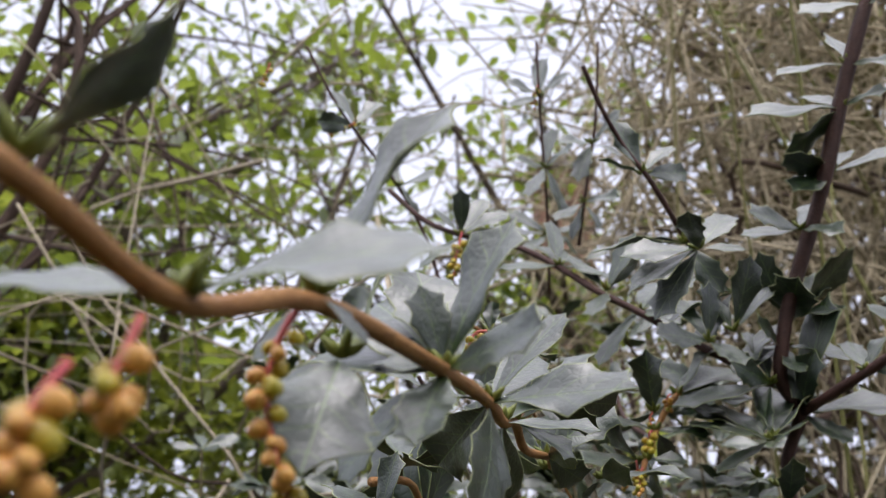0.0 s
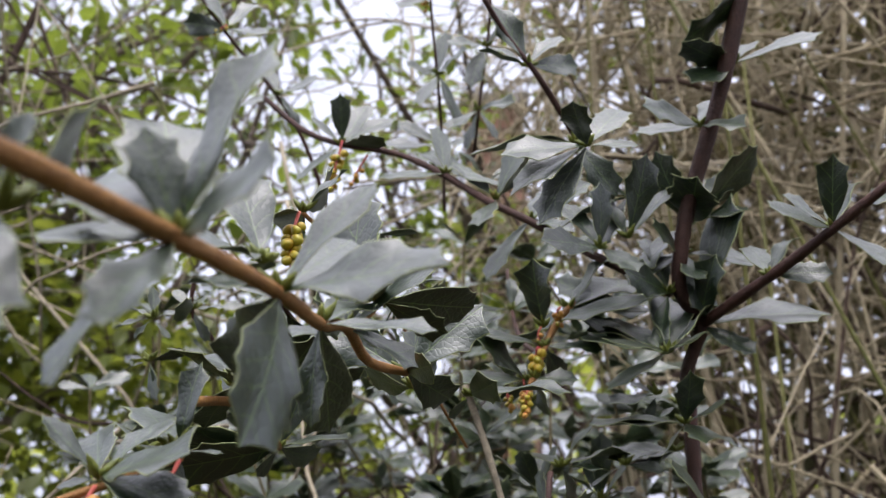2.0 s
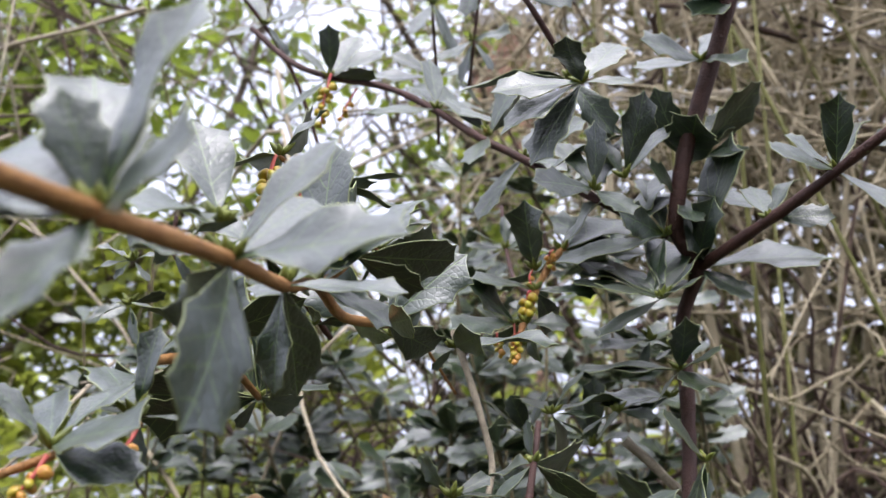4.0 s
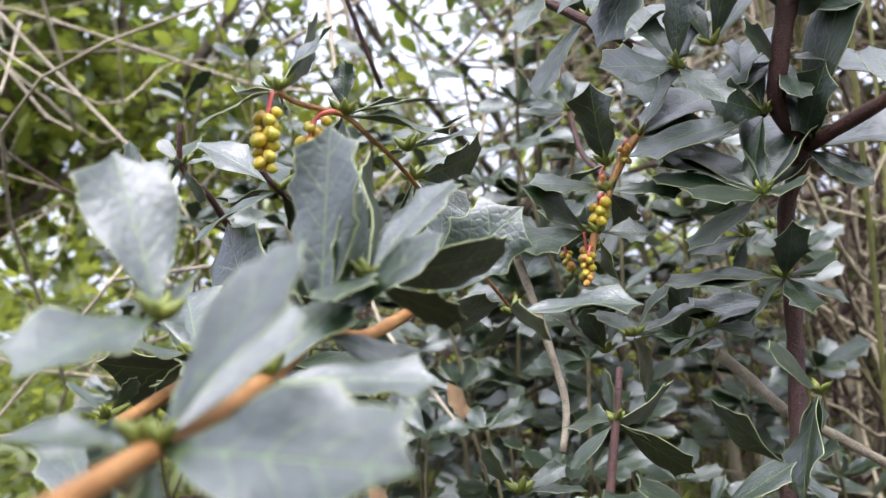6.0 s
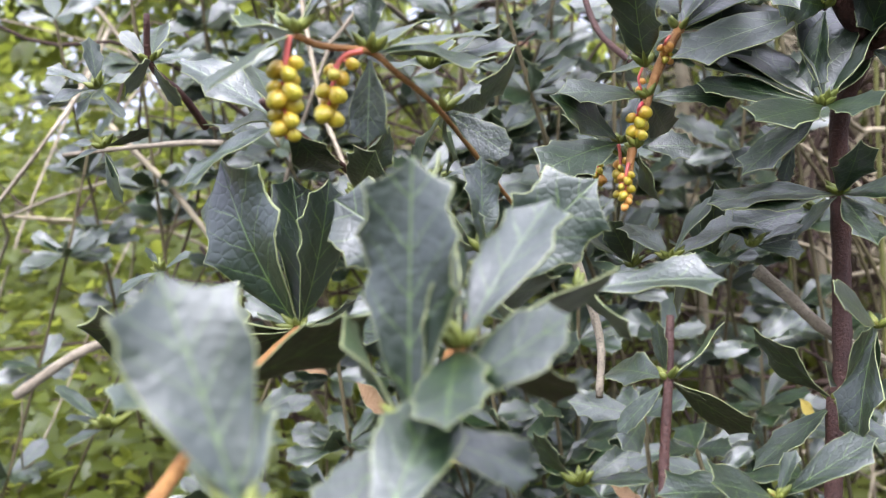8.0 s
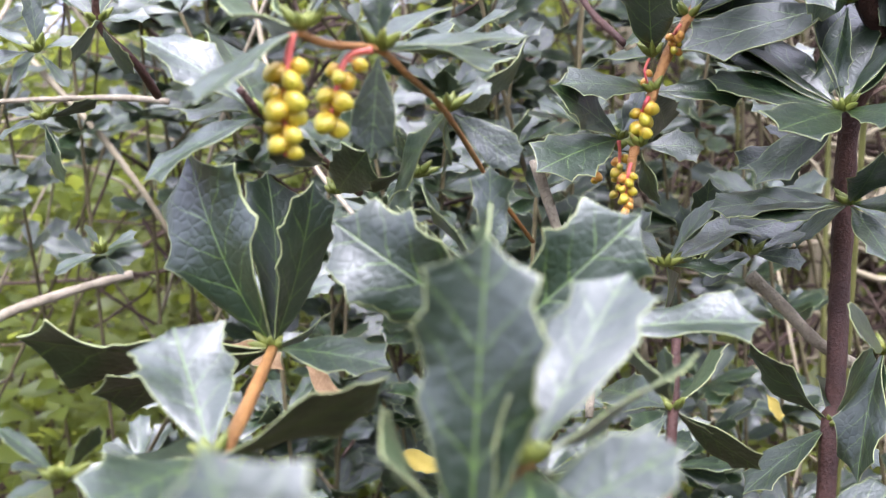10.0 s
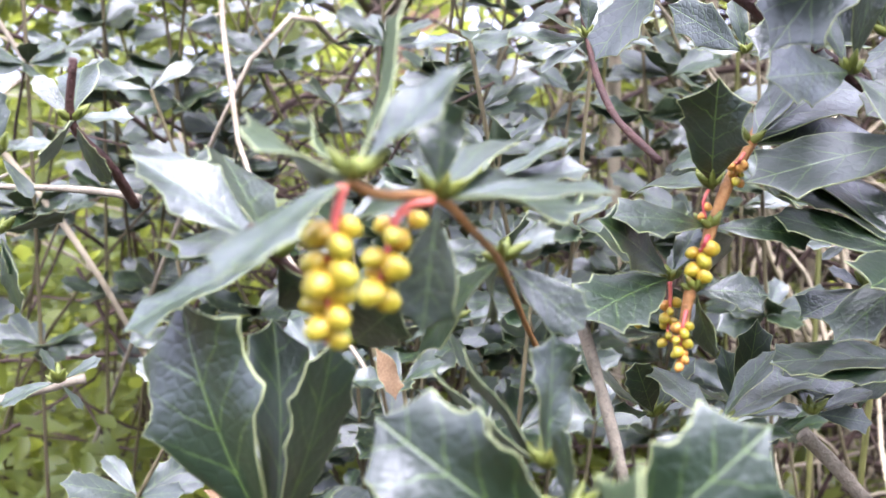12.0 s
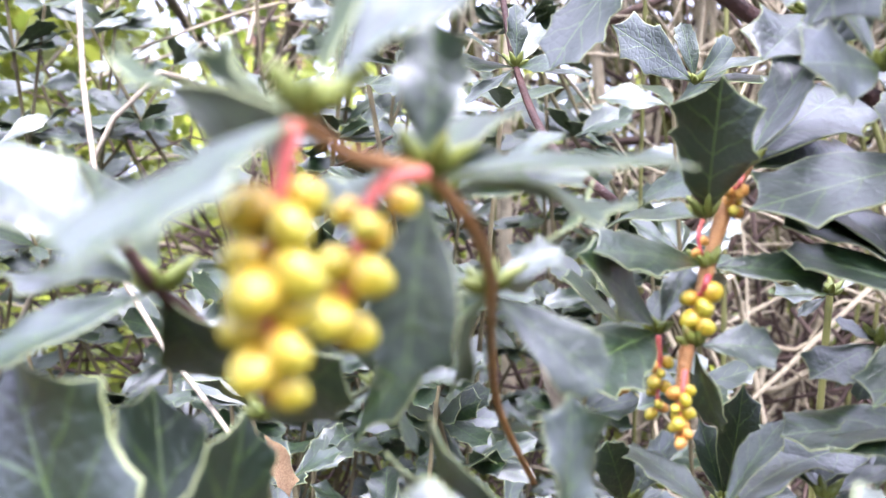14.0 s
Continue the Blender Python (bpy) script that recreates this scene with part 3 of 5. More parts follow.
whorl(b, (0.1169, 0.3939, 1.2019), [(0.0992, 0.4000, 1.2204, (-0.72, -0.43, -0.54), 0.51), (0.1283, 0.3968, 1.2190, (0.52, -0.83, -0.21), 0.45), (0.1240, 0.3769, 1.2106, (-0.50, 0.22, 0.84), 0.48), (0.0938, 0.3883, 1.1902, (-0.42, -0.13, 0.90), 0.46), (0.1279, 0.3905, 1.1922, (0.44, -0.57, 0.69), 0.52), (0.1257, 0.4129, 1.2067, (0.46, -0.41, 0.79), 0.49)])
whorl(b, (0.1352, 0.3930, 1.3520), [(0.1122, 0.3763, 1.3533, (0.55, -0.72, 0.42), 0.47), (0.1116, 0.3898, 1.3489, (-0.02, -0.62, 0.79), 0.51), (0.1442, 0.3743, 1.3460, (-0.41, -0.45, 0.79), 0.51), (0.1454, 0.4049, 1.3699, (-0.57, -0.49, 0.66), 0.49)])
whorl(b, (0.1493, 0.3913, 1.3747), [(0.1786, 0.3822, 1.3833, (-0.39, -0.57, 0.72), 0.47), (0.1273, 0.3747, 1.3716, (0.25, -0.15, -0.96), 0.50), (0.1296, 0.3790, 1.3626, (-0.03, -0.67, 0.74), 0.54), (0.1610, 0.4073, 1.3937, (-0.37, -0.59, 0.72), 0.49)])
whorl(b, (0.1514, 0.3785, 1.3957), [(0.1134, 0.3746, 1.3918, (-0.01, -0.66, 0.75), 0.51), (0.1423, 0.3928, 1.4092, (-0.14, -0.73, 0.67), 0.53), (0.1631, 0.3648, 1.3979, (-0.67, -0.49, 0.56), 0.52), (0.1309, 0.3809, 1.3769, (0.55, -0.50, -0.66), 0.53)])
whorl(b, (0.1547, 0.3750, 1.4118), [(0.1254, 0.3709, 1.4087, (0.01, -0.65, 0.76), 0.49), (0.1668, 0.3594, 1.4066, (-0.40, -0.56, 0.73), 0.49), (0.1550, 0.3890, 1.4337, (0.28, -0.81, 0.51), 0.46)])
whorl(b, (0.1624, 0.3711, 1.4358), [(0.1354, 0.3673, 1.4324, (0.00, -0.68, 0.73), 0.53), (0.1688, 0.3509, 1.4297, (-0.61, -0.40, 0.68), 0.47)])
b = branch("side", "dark", 0.0019, [(0.1327, 0.4087, 1.2853), (0.1463, 0.3858, 1.2931), (0.1555, 0.3714, 1.2986), (0.1669, 0.3575, 1.3065), (0.1752, 0.3431, 1.3125)])
whorl(b, (0.1487, 0.3814, 1.2950), [(0.1649, 0.3704, 1.2932, (-0.48, -0.78, 0.39), 0.53), (0.1618, 0.3937, 1.3132, (-0.67, -0.30, 0.68), 0.46), (0.1494, 0.3980, 1.3106, (0.01, -0.68, 0.73), 0.49)])
whorl(b, (0.1637, 0.3632, 1.3043), [(0.1394, 0.3478, 1.3072, (0.49, -0.66, 0.57), 0.49), (0.1611, 0.3500, 1.3237, (-0.59, -0.63, -0.51), 0.50), (0.1485, 0.3609, 1.3154, (0.45, -0.77, 0.45), 0.53), (0.1783, 0.3494, 1.3134, (-0.70, -0.33, 0.63), 0.52), (0.1789, 0.3544, 1.2896, (0.12, -0.79, 0.60), 0.47), (0.1760, 0.3771, 1.3271, (-0.67, -0.42, 0.62), 0.53)])
whorl(b, (0.1232, 0.3836, 1.2222), [(0.1082, 0.3682, 1.2353, (0.80, -0.47, 0.37), 0.50), (0.1117, 0.3745, 1.1973, (-0.87, -0.17, 0.46), 0.52), (0.1200, 0.3812, 1.2105, (-0.87, -0.37, 0.31), 0.50)])

# fruiting branch, going away
b = branch("fruiting", "dark", 0.0016, [(0.1228, 0.4047, 1.2957), (0.1005, 0.4191, 1.3138), (0.0785, 0.4284, 1.3308), (0.0650, 0.4385, 1.3421), (0.0477, 0.4500, 1.3585), (0.0313, 0.4612, 1.3709), (0.0099, 0.4736, 1.3802), (-0.0071, 0.4846, 1.3917), (-0.0240, 0.4933, 1.4105)])
whorl(b, (0.0099, 0.4736, 1.3802), [(0.0097, 0.4642, 1.3992, (0.29, -0.86, -0.42), 0.50), (0.0318, 0.4702, 1.3924, (-0.42, -0.72, 0.55), 0.49), (-0.0099, 0.4715, 1.3636, (-0.48, -0.58, 0.65), 0.52), (-0.0026, 0.4718, 1.3922, (0.53, -0.73, 0.44), 0.46), (0.0261, 0.4549, 1.3724, (-0.36, 0.08, -0.93), 0.50), (0.0205, 0.4837, 1.4029, (-0.20, -0.86, 0.47), 0.50)])
whorl(b, (0.0507, 0.4479, 1.3566), [(0.0238, 0.4445, 1.3549, (0.02, -0.56, 0.83), 0.53), (0.0715, 0.4386, 1.3505, (0.00, -0.54, 0.84), 0.50), (0.0433, 0.4653, 1.3745, (0.33, -0.61, 0.72), 0.46), (0.0488, 0.4562, 1.3810, (0.50, -0.81, 0.31), 0.46)])
whorl(b, (0.0687, 0.4382, 1.3426), [(0.0868, 0.4294, 1.3601, (0.58, -0.31, -0.76), 0.45), (0.0803, 0.4328, 1.3667, (-0.68, -0.71, 0.17), 0.47), (0.0593, 0.4218, 1.3276, (-0.33, -0.53, 0.78), 0.50), (0.0542, 0.4499, 1.3627, (0.32, -0.70, 0.64), 0.49)])
whorl(b, (0.0802, 0.4305, 1.3314), [(0.1020, 0.4217, 1.3437, (-0.56, -0.60, 0.56), 0.49), (0.0606, 0.4303, 1.3109, (-0.60, -0.55, 0.58), 0.50), (0.0919, 0.4117, 1.3227, (-0.25, -0.53, 0.81), 0.47), (0.0922, 0.4473, 1.3520, (-0.32, -0.63, 0.70), 0.52), (0.0735, 0.4497, 1.3273, (-0.91, -0.25, 0.33), 0.50)])
whorl(b, (0.1035, 0.4180, 1.3183), [(0.1023, 0.3998, 1.3359, (0.36, -0.66, -0.66), 0.45), (0.0864, 0.4021, 1.3113, (0.19, -0.56, 0.81), 0.52), (0.1161, 0.4324, 1.3315, (-0.29, -0.50, 0.82), 0.52), (0.0965, 0.4336, 1.3366, (0.29, -0.67, 0.68), 0.52)])
whorl(b, (0.0908, 0.3688, 1.3353), [(0.0625, 0.3662, 1.3327, (0.02, -0.79, 0.62), 0.53), (0.0641, 0.3698, 1.3214, (-0.36, -0.67, 0.65), 0.50), (0.0736, 0.3728, 1.3111, (-0.54, -0.80, 0.25), 0.50), (0.1053, 0.3784, 1.3548, (-0.22, -0.80, 0.56), 0.54), (0.0819, 0.3459, 1.3383, (-0.21, -0.05, -0.98), 0.46), (0.1069, 0.3675, 1.3361, (-0.09, -0.73, 0.67), 0.46)])
whorl(b, (0.0964, 0.3891, 1.3073), [(0.0974, 0.3826, 1.3282, (0.48, -0.83, -0.28), 0.52), (0.0754, 0.3747, 1.3070, (0.47, -0.70, 0.53), 0.50), (0.0874, 0.3968, 1.3279, (0.30, -0.84, 0.45), 0.50), (0.1045, 0.3722, 1.2965, (-0.08, -0.57, 0.82), 0.54)])
whorl(b, (0.1083, 0.3984, 1.3140), [(0.1156, 0.3897, 1.3407, (0.33, -0.87, -0.37), 0.50), (0.0984, 0.4015, 1.3336, (0.44, -0.83, 0.35), 0.53), (0.1247, 0.4006, 1.3328, (-0.60, -0.54, 0.59), 0.51)])
whorl(b, (0.1327, 0.4087, 1.2853), [(0.1447, 0.3990, 1.3298, (-0.90, -0.40, 0.15), 0.48)])
raceme(b, [(0.0101, 0.4708, 1.3805), (0.0089, 0.4697, 1.3747), (0.0071, 0.4688, 1.3675), (0.0061, 0.4686, 1.3571)], 13, 1.00)
raceme(b, [(0.0204, 0.4639, 1.3715), (0.0163, 0.4654, 1.3649), (0.0141, 0.4655, 1.3593)], 5, 0.70)

# thin wands against the sky
b = branch("wand", "dark", 0.0009, [(0.0115, 0.5372, 1.3356), (-0.0062, 0.5191, 1.3938), (-0.0210, 0.5111, 1.4205), (-0.0379, 0.4996, 1.4394), (-0.0518, 0.4886, 1.4567), (-0.0650, 0.4812, 1.4815)])
whorl(b, (-0.0408, 0.4923, 1.4438), [(-0.0583, 0.4808, 1.4409, (0.56, -0.80, -0.22), 0.60), (-0.0223, 0.4815, 1.4362, (-0.08, -0.66, 0.74), 0.51), (-0.0525, 0.4920, 1.4644, (0.67, -0.64, 0.37), 0.50), (-0.0297, 0.5025, 1.4648, (-0.24, -0.82, 0.52), 0.51)])
whorl(b, (-0.0197, 0.5110, 1.4204), [(-0.0356, 0.4996, 1.4109, (-0.01, -0.64, 0.77), 0.48), (-0.0020, 0.4919, 1.4191, (-0.57, -0.57, 0.59), 0.48), (-0.0286, 0.5163, 1.4419, (0.38, -0.85, 0.37), 0.53), (-0.0103, 0.5151, 1.4065, (0.73, -0.61, 0.31), 0.53)])
raceme(b, [(-0.0406, 0.4897, 1.4444), (-0.0442, 0.4904, 1.4427), (-0.0540, 0.4921, 1.4389)], 7, 0.72)
b = branch("wand", "dark", 0.0008, [(0.0561, 0.5463, 1.3754), (0.0553, 0.5351, 1.4097), (0.0537, 0.5266, 1.4360), (0.0516, 0.5181, 1.4624), (0.0496, 0.5061, 1.4993)])
whorl(b, (0.0540, 0.5261, 1.4373), [(0.0389, 0.5095, 1.4343, (0.56, -0.61, 0.56), 0.48), (0.0655, 0.5039, 1.4403, (-0.80, -0.35, 0.48), 0.49), (0.0435, 0.5133, 1.4165, (-0.46, -0.64, 0.62), 0.49), (0.0650, 0.5336, 1.4127, (0.77, -0.61, 0.16), 0.51), (0.0586, 0.5298, 1.4624, (-0.57, -0.79, 0.22), 0.46)])
whorl(b, (0.0509, 0.5148, 1.4724), [(0.0334, 0.5011, 1.4749, (0.58, -0.65, 0.49), 0.49), (0.0632, 0.4987, 1.4780, (-0.80, -0.48, 0.37), 0.50), (0.0353, 0.5025, 1.4605, (-0.04, -0.67, 0.75), 0.49), (0.0529, 0.5207, 1.4987, (-0.62, -0.75, 0.22), 0.51)])
whorl(b, (0.0553, 0.5368, 1.4044), [(0.0358, 0.5334, 1.4177, (0.47, -0.73, 0.50), 0.52), (0.0733, 0.5343, 1.4095, (-0.29, -0.66, 0.69), 0.49), (0.0404, 0.5206, 1.3892, (-0.15, -0.60, 0.79), 0.48), (0.0619, 0.5222, 1.3843, (0.41, -0.67, 0.62), 0.54), (0.0249, 0.5374, 1.4072, (0.06, -0.64, 0.77), 0.50)])
raceme(b, [(0.0506, 0.5129, 1.4782), (0.0490, 0.5147, 1.4730), (0.0488, 0.5172, 1.4656)], 7, 0.75)
b = branch("wand", "dark", 0.0008, [(0.0682, 0.5164, 1.3908), (0.0724, 0.5063, 1.4211), (0.0765, 0.4971, 1.4488), (0.0780, 0.4846, 1.4867)])
whorl(b, (0.0744, 0.5005, 1.4387), [(0.0575, 0.4851, 1.4337, (0.39, -0.65, 0.65), 0.51), (0.0873, 0.4845, 1.4497, (-0.83, -0.44, 0.34), 0.50), (0.0652, 0.4940, 1.4168, (-0.40, -0.82, 0.41), 0.49), (0.0904, 0.5014, 1.4336, (0.23, -0.79, 0.56), 0.48)])
whorl(b, (0.0707, 0.5097, 1.4110), [(0.0549, 0.4995, 1.3980, (-0.19, -0.64, 0.74), 0.51), (0.0836, 0.4882, 1.4074, (-0.60, -0.47, 0.65), 0.46), (0.0642, 0.5158, 1.3933, (-0.85, -0.50, 0.14), 0.52), (0.0801, 0.5134, 1.3983, (0.65, -0.71, 0.27), 0.50)])
raceme(b, [(-0.0810, 0.4742, 1.4682), (-0.0830, 0.4759, 1.4634), (-0.0855, 0.4780, 1.4573)], 6, 0.80)

# vein-leaf shoot
b = branch("shoot", "orange", 0.0012, [(-0.0158, 0.2681, 1.2396), (-0.0106, 0.2923, 1.2437), (-0.0070, 0.3136, 1.2448), (-0.0045, 0.3554, 1.2413)])
whorl(b, (-0.0045, 0.3554, 1.2413), [(-0.0207, 0.3604, 1.2745, (-0.60, -0.78, -0.17), 0.66), (0.0068, 0.3556, 1.2691, (0.68, -0.68, -0.27), 0.50), (-0.0011, 0.3675, 1.2712, (0.73, -0.66, 0.18), 0.54), (-0.0485, 0.3552, 1.2424, (-0.02, -0.69, -0.73), 0.51), (0.0146, 0.3405, 1.2434, (-0.21, -0.13, 0.97), 0.50), (-0.0354, 0.3521, 1.2349, (0.22, -0.67, -0.71), 0.54), (0.0055, 0.3745, 1.2393, (0.55, -0.37, -0.75), 0.46), (-0.0104, 0.3540, 1.2330, (0.70, -0.60, -0.39), 0.54)])
whorl(b, (-0.0089, 0.2931, 1.2475), [(-0.0148, 0.3119, 1.2594, (0.18, -0.48, 0.86), 0.66), (0.0130, 0.2928, 1.2554, (0.23, -0.72, -0.66), 0.52), (-0.0188, 0.2732, 1.2526, (0.41, 0.03, 0.91), 0.52), (-0.0023, 0.2722, 1.2449, (0.36, -0.00, 0.93), 0.50), (-0.0191, 0.3139, 1.2420, (-0.32, 0.09, 0.94), 0.50)])
whorl(b, (-0.0328, 0.3166, 1.2366), [(-0.0398, 0.3179, 1.2393, (0.33, -0.14, 0.93), 0.49), (-0.0270, 0.3177, 1.2438, (0.63, -0.66, -0.40), 0.52), (-0.0411, 0.3192, 1.2441, (0.61, -0.24, 0.76), 0.46), (-0.0410, 0.3170, 1.2346, (-0.24, -0.22, 0.95), 0.53)])

# leaves over the middle
b = branch("shoot", "orange", 0.0009, [(0.0300, 0.3140, 1.2534), (0.0313, 0.3209, 1.2543), (0.0326, 0.3319, 1.2533)])
whorl(b, (0.0300, 0.3140, 1.2534), [(0.0489, 0.3105, 1.2704, (-0.23, -0.97, 0.05), 0.62), (0.0068, 0.3203, 1.2702, (-0.18, -0.98, 0.11), 0.60), (0.0180, 0.3311, 1.2655, (-0.86, -0.32, -0.40), 0.52), (0.0425, 0.3316, 1.2488, (0.46, -0.52, -0.72), 0.53), (0.0349, 0.2936, 1.2509, (-0.83, -0.13, -0.55), 0.51)])
whorl(b, (0.0326, 0.3319, 1.2533), [(0.0316, 0.3345, 1.2638, (-0.90, -0.43, 0.02), 0.53), (0.0394, 0.3328, 1.2599, (0.57, -0.67, -0.48), 0.50)])
whorl(b, (0.0323, 0.3442, 1.2549), [(0.0341, 0.3481, 1.2725, (0.46, -0.87, 0.15), 0.56), (0.0183, 0.3643, 1.2616, (-0.72, -0.29, -0.63), 0.46), (0.0232, 0.3648, 1.2656, (-0.87, -0.13, -0.48), 0.48)])
whorl(b, (0.0468, 0.3260, 1.2494), [(0.0724, 0.3241, 1.2520, (-0.12, -0.33, 0.93), 0.48), (0.0505, 0.3038, 1.2482, (-0.83, -0.11, -0.54), 0.47), (0.0409, 0.3252, 1.2435, (0.55, -0.71, -0.45), 0.46)])

# dark leaves low right
b = branch("low", "dark", 0.0012, [(0.0611, 0.3380, 1.1914), (0.0655, 0.3520, 1.2067), (0.0693, 0.3601, 1.2220), (0.0722, 0.3677, 1.2334)])
whorl(b, (0.0693, 0.3601, 1.2220), [(0.0859, 0.3579, 1.2088, (-0.53, -0.64, -0.56), 0.50), (0.0577, 0.3588, 1.2124, (-0.56, -0.40, 0.73), 0.53), (0.0674, 0.3620, 1.2339, (-0.83, -0.55, -0.04), 0.49), (0.0863, 0.3816, 1.2238, (0.61, -0.43, -0.67), 0.50), (0.0599, 0.3799, 1.2214, (-0.45, -0.19, 0.88), 0.51), (0.0764, 0.3591, 1.2155, (-0.61, -0.54, -0.58), 0.53)])
whorl(b, (0.0451, 0.3299, 1.2132), [(0.0370, 0.3315, 1.2227, (-0.60, -0.70, -0.39), 0.50), (0.0549, 0.3306, 1.2185, (-0.23, -0.82, 0.53), 0.50), (0.0587, 0.3299, 1.2141, (-0.06, -0.20, 0.98), 0.52), (0.0396, 0.3295, 1.2106, (0.36, -0.66, -0.66), 0.51)])
whorl(b, (0.0842, 0.3395, 1.2024), [(0.1028, 0.3368, 1.2141, (-0.54, -0.26, 0.80), 0.53), (0.0683, 0.3244, 1.2136, (0.71, -0.26, 0.66), 0.51), (0.0883, 0.3409, 1.2118, (-0.76, -0.50, 0.41), 0.46), (0.0609, 0.3313, 1.2117, (0.43, -0.20, 0.88), 0.51)])
whorl(b, (0.0813, 0.4036, 1.2389), [(0.0746, 0.4223, 1.2467, (0.20, -0.31, 0.93), 0.47), (0.0925, 0.4060, 1.2540, (-0.77, -0.22, 0.60), 0.46), (0.0964, 0.4016, 1.2371, (0.07, -0.32, 0.94), 0.48), (0.0893, 0.4199, 1.2217, (0.84, -0.53, -0.12), 0.51), (0.1058, 0.4162, 1.2467, (-0.24, -0.12, 0.96), 0.51)])
whorl(b, (0.1026, 0.4074, 1.2393), [(0.1152, 0.4074, 1.2445, (-0.37, -0.20, 0.91), 0.46), (0.0905, 0.4073, 1.2334, (-0.43, -0.19, 0.88), 0.45), (0.1154, 0.4058, 1.2375, (0.02, -0.67, 0.74), 0.53), (0.1063, 0.4287, 1.2471, (0.23, -0.37, 0.90), 0.48)])

# near flower clusters
b = branch("flowering", "orange", 0.0006, [(0.0044, 0.3179, 1.2967), (0.0080, 0.3228, 1.2948), (0.0156, 0.3318, 1.2932), (0.0198, 0.3339, 1.2892), (0.0257, 0.3473, 1.2833), (0.0324, 0.3683, 1.2740), (0.0414, 0.3917, 1.2601), (0.0514, 0.4055, 1.2459)])
whorl(b, (0.0047, 0.3179, 1.2972), [(-0.0094, 0.3054, 1.2907, (-0.27, -0.19, 0.94), 0.49), (0.0161, 0.3174, 1.3089, (-0.66, -0.43, 0.62), 0.54), (-0.0052, 0.3411, 1.2986, (-0.52, -0.17, -0.84), 0.54), (0.0129, 0.3392, 1.3133, (0.92, -0.07, -0.38), 0.48), (0.0016, 0.3384, 1.2995, (-0.86, -0.07, -0.51), 0.52)])
whorl(b, (0.0156, 0.3318, 1.2932), [(0.0165, 0.3333, 1.3050, (-0.40, -0.91, 0.15), 0.60), (0.0359, 0.3282, 1.2958, (-0.15, -0.15, 0.98), 0.46), (0.0134, 0.3299, 1.2774, (-0.39, -0.90, 0.16), 0.56), (0.0255, 0.3530, 1.2995, (-0.26, -0.16, 0.95), 0.46), (0.0373, 0.3494, 1.2903, (0.26, -0.17, 0.95), 0.48), (0.0080, 0.3540, 1.2886, (-0.57, -0.02, 0.82), 0.45)])
whorl(b, (0.0282, 0.3560, 1.2813), [(0.0396, 0.3524, 1.2720, (0.05, -0.91, 0.41), 0.60), (0.0354, 0.3553, 1.2861, (-0.47, -0.64, 0.61), 0.62), (0.0466, 0.3722, 1.2874, (0.64, -0.51, -0.58), 0.51), (0.0182, 0.3771, 1.2644, (-0.92, -0.14, 0.37), 0.46), (0.0286, 0.3745, 1.2702, (-1.00, 0.04, 0.02), 0.51)])
raceme(b, [(0.0036, 0.3168, 1.2966), (0.0027, 0.3159, 1.2929), (0.0021, 0.3146, 1.2875), (0.0017, 0.3137, 1.2808)], 14, 0.92)
raceme(b, [(0.0144, 0.3273, 1.2935), (0.0108, 0.3267, 1.2926), (0.0089, 0.3252, 1.2881), (0.0074, 0.3247, 1.2824)], 9, 0.90)
b = branch("side", "dark", 0.0009, [(0.0131, 0.3893, 1.2621), (0.0047, 0.3748, 1.2727), (-0.0035, 0.3600, 1.2817), (-0.0068, 0.3567, 1.2866)])
whorl(b, (-0.0035, 0.3600, 1.2817), [(-0.0227, 0.3655, 1.2973, (0.44, -0.52, 0.73), 0.47), (-0.0258, 0.3602, 1.2735, (-0.32, -0.38, 0.87), 0.47), (-0.0111, 0.3853, 1.2943, (0.51, -0.25, 0.82), 0.49), (-0.0190, 0.3795, 1.2833, (-0.15, -0.20, 0.97), 0.52), (0.0043, 0.3735, 1.2686, (-0.10, -0.66, -0.75), 0.52)])
whorl(b, (0.0084, 0.3784, 1.2643), [(0.0182, 0.3806, 1.2777, (0.70, -0.59, -0.41), 0.53), (0.0126, 0.3587, 1.2734, (-0.76, -0.40, -0.52), 0.50), (0.0217, 0.3777, 1.2668, (0.13, -0.56, -0.82), 0.47), (0.0037, 0.3779, 1.2602, (0.57, -0.58, -0.59), 0.51), (0.0120, 0.3976, 1.2763, (-0.63, -0.32, 0.71), 0.47)])
whorl(b, (0.0248, 0.3888, 1.2649), [(0.0353, 0.3882, 1.2666, (-0.17, -0.29, 0.94), 0.49), (0.0177, 0.3888, 1.2619, (-0.37, -0.29, 0.88), 0.49), (0.0208, 0.3911, 1.2730, (-0.76, -0.62, -0.20), 0.46), (0.0288, 0.3865, 1.2568, (0.68, -0.55, 0.49), 0.47)])
whorl(b, (0.0266, 0.3707, 1.2897), [(0.0417, 0.3711, 1.2976, (-0.45, -0.22, 0.87), 0.45), (0.0331, 0.3707, 1.2924, (-0.37, -0.29, 0.88), 0.51), (0.0291, 0.3920, 1.2963, (-0.22, -0.27, 0.94), 0.50), (0.0208, 0.3907, 1.2924, (-0.10, -0.16, 0.98), 0.47), (0.0445, 0.3698, 1.2934, (-0.21, -0.30, 0.93), 0.47)])

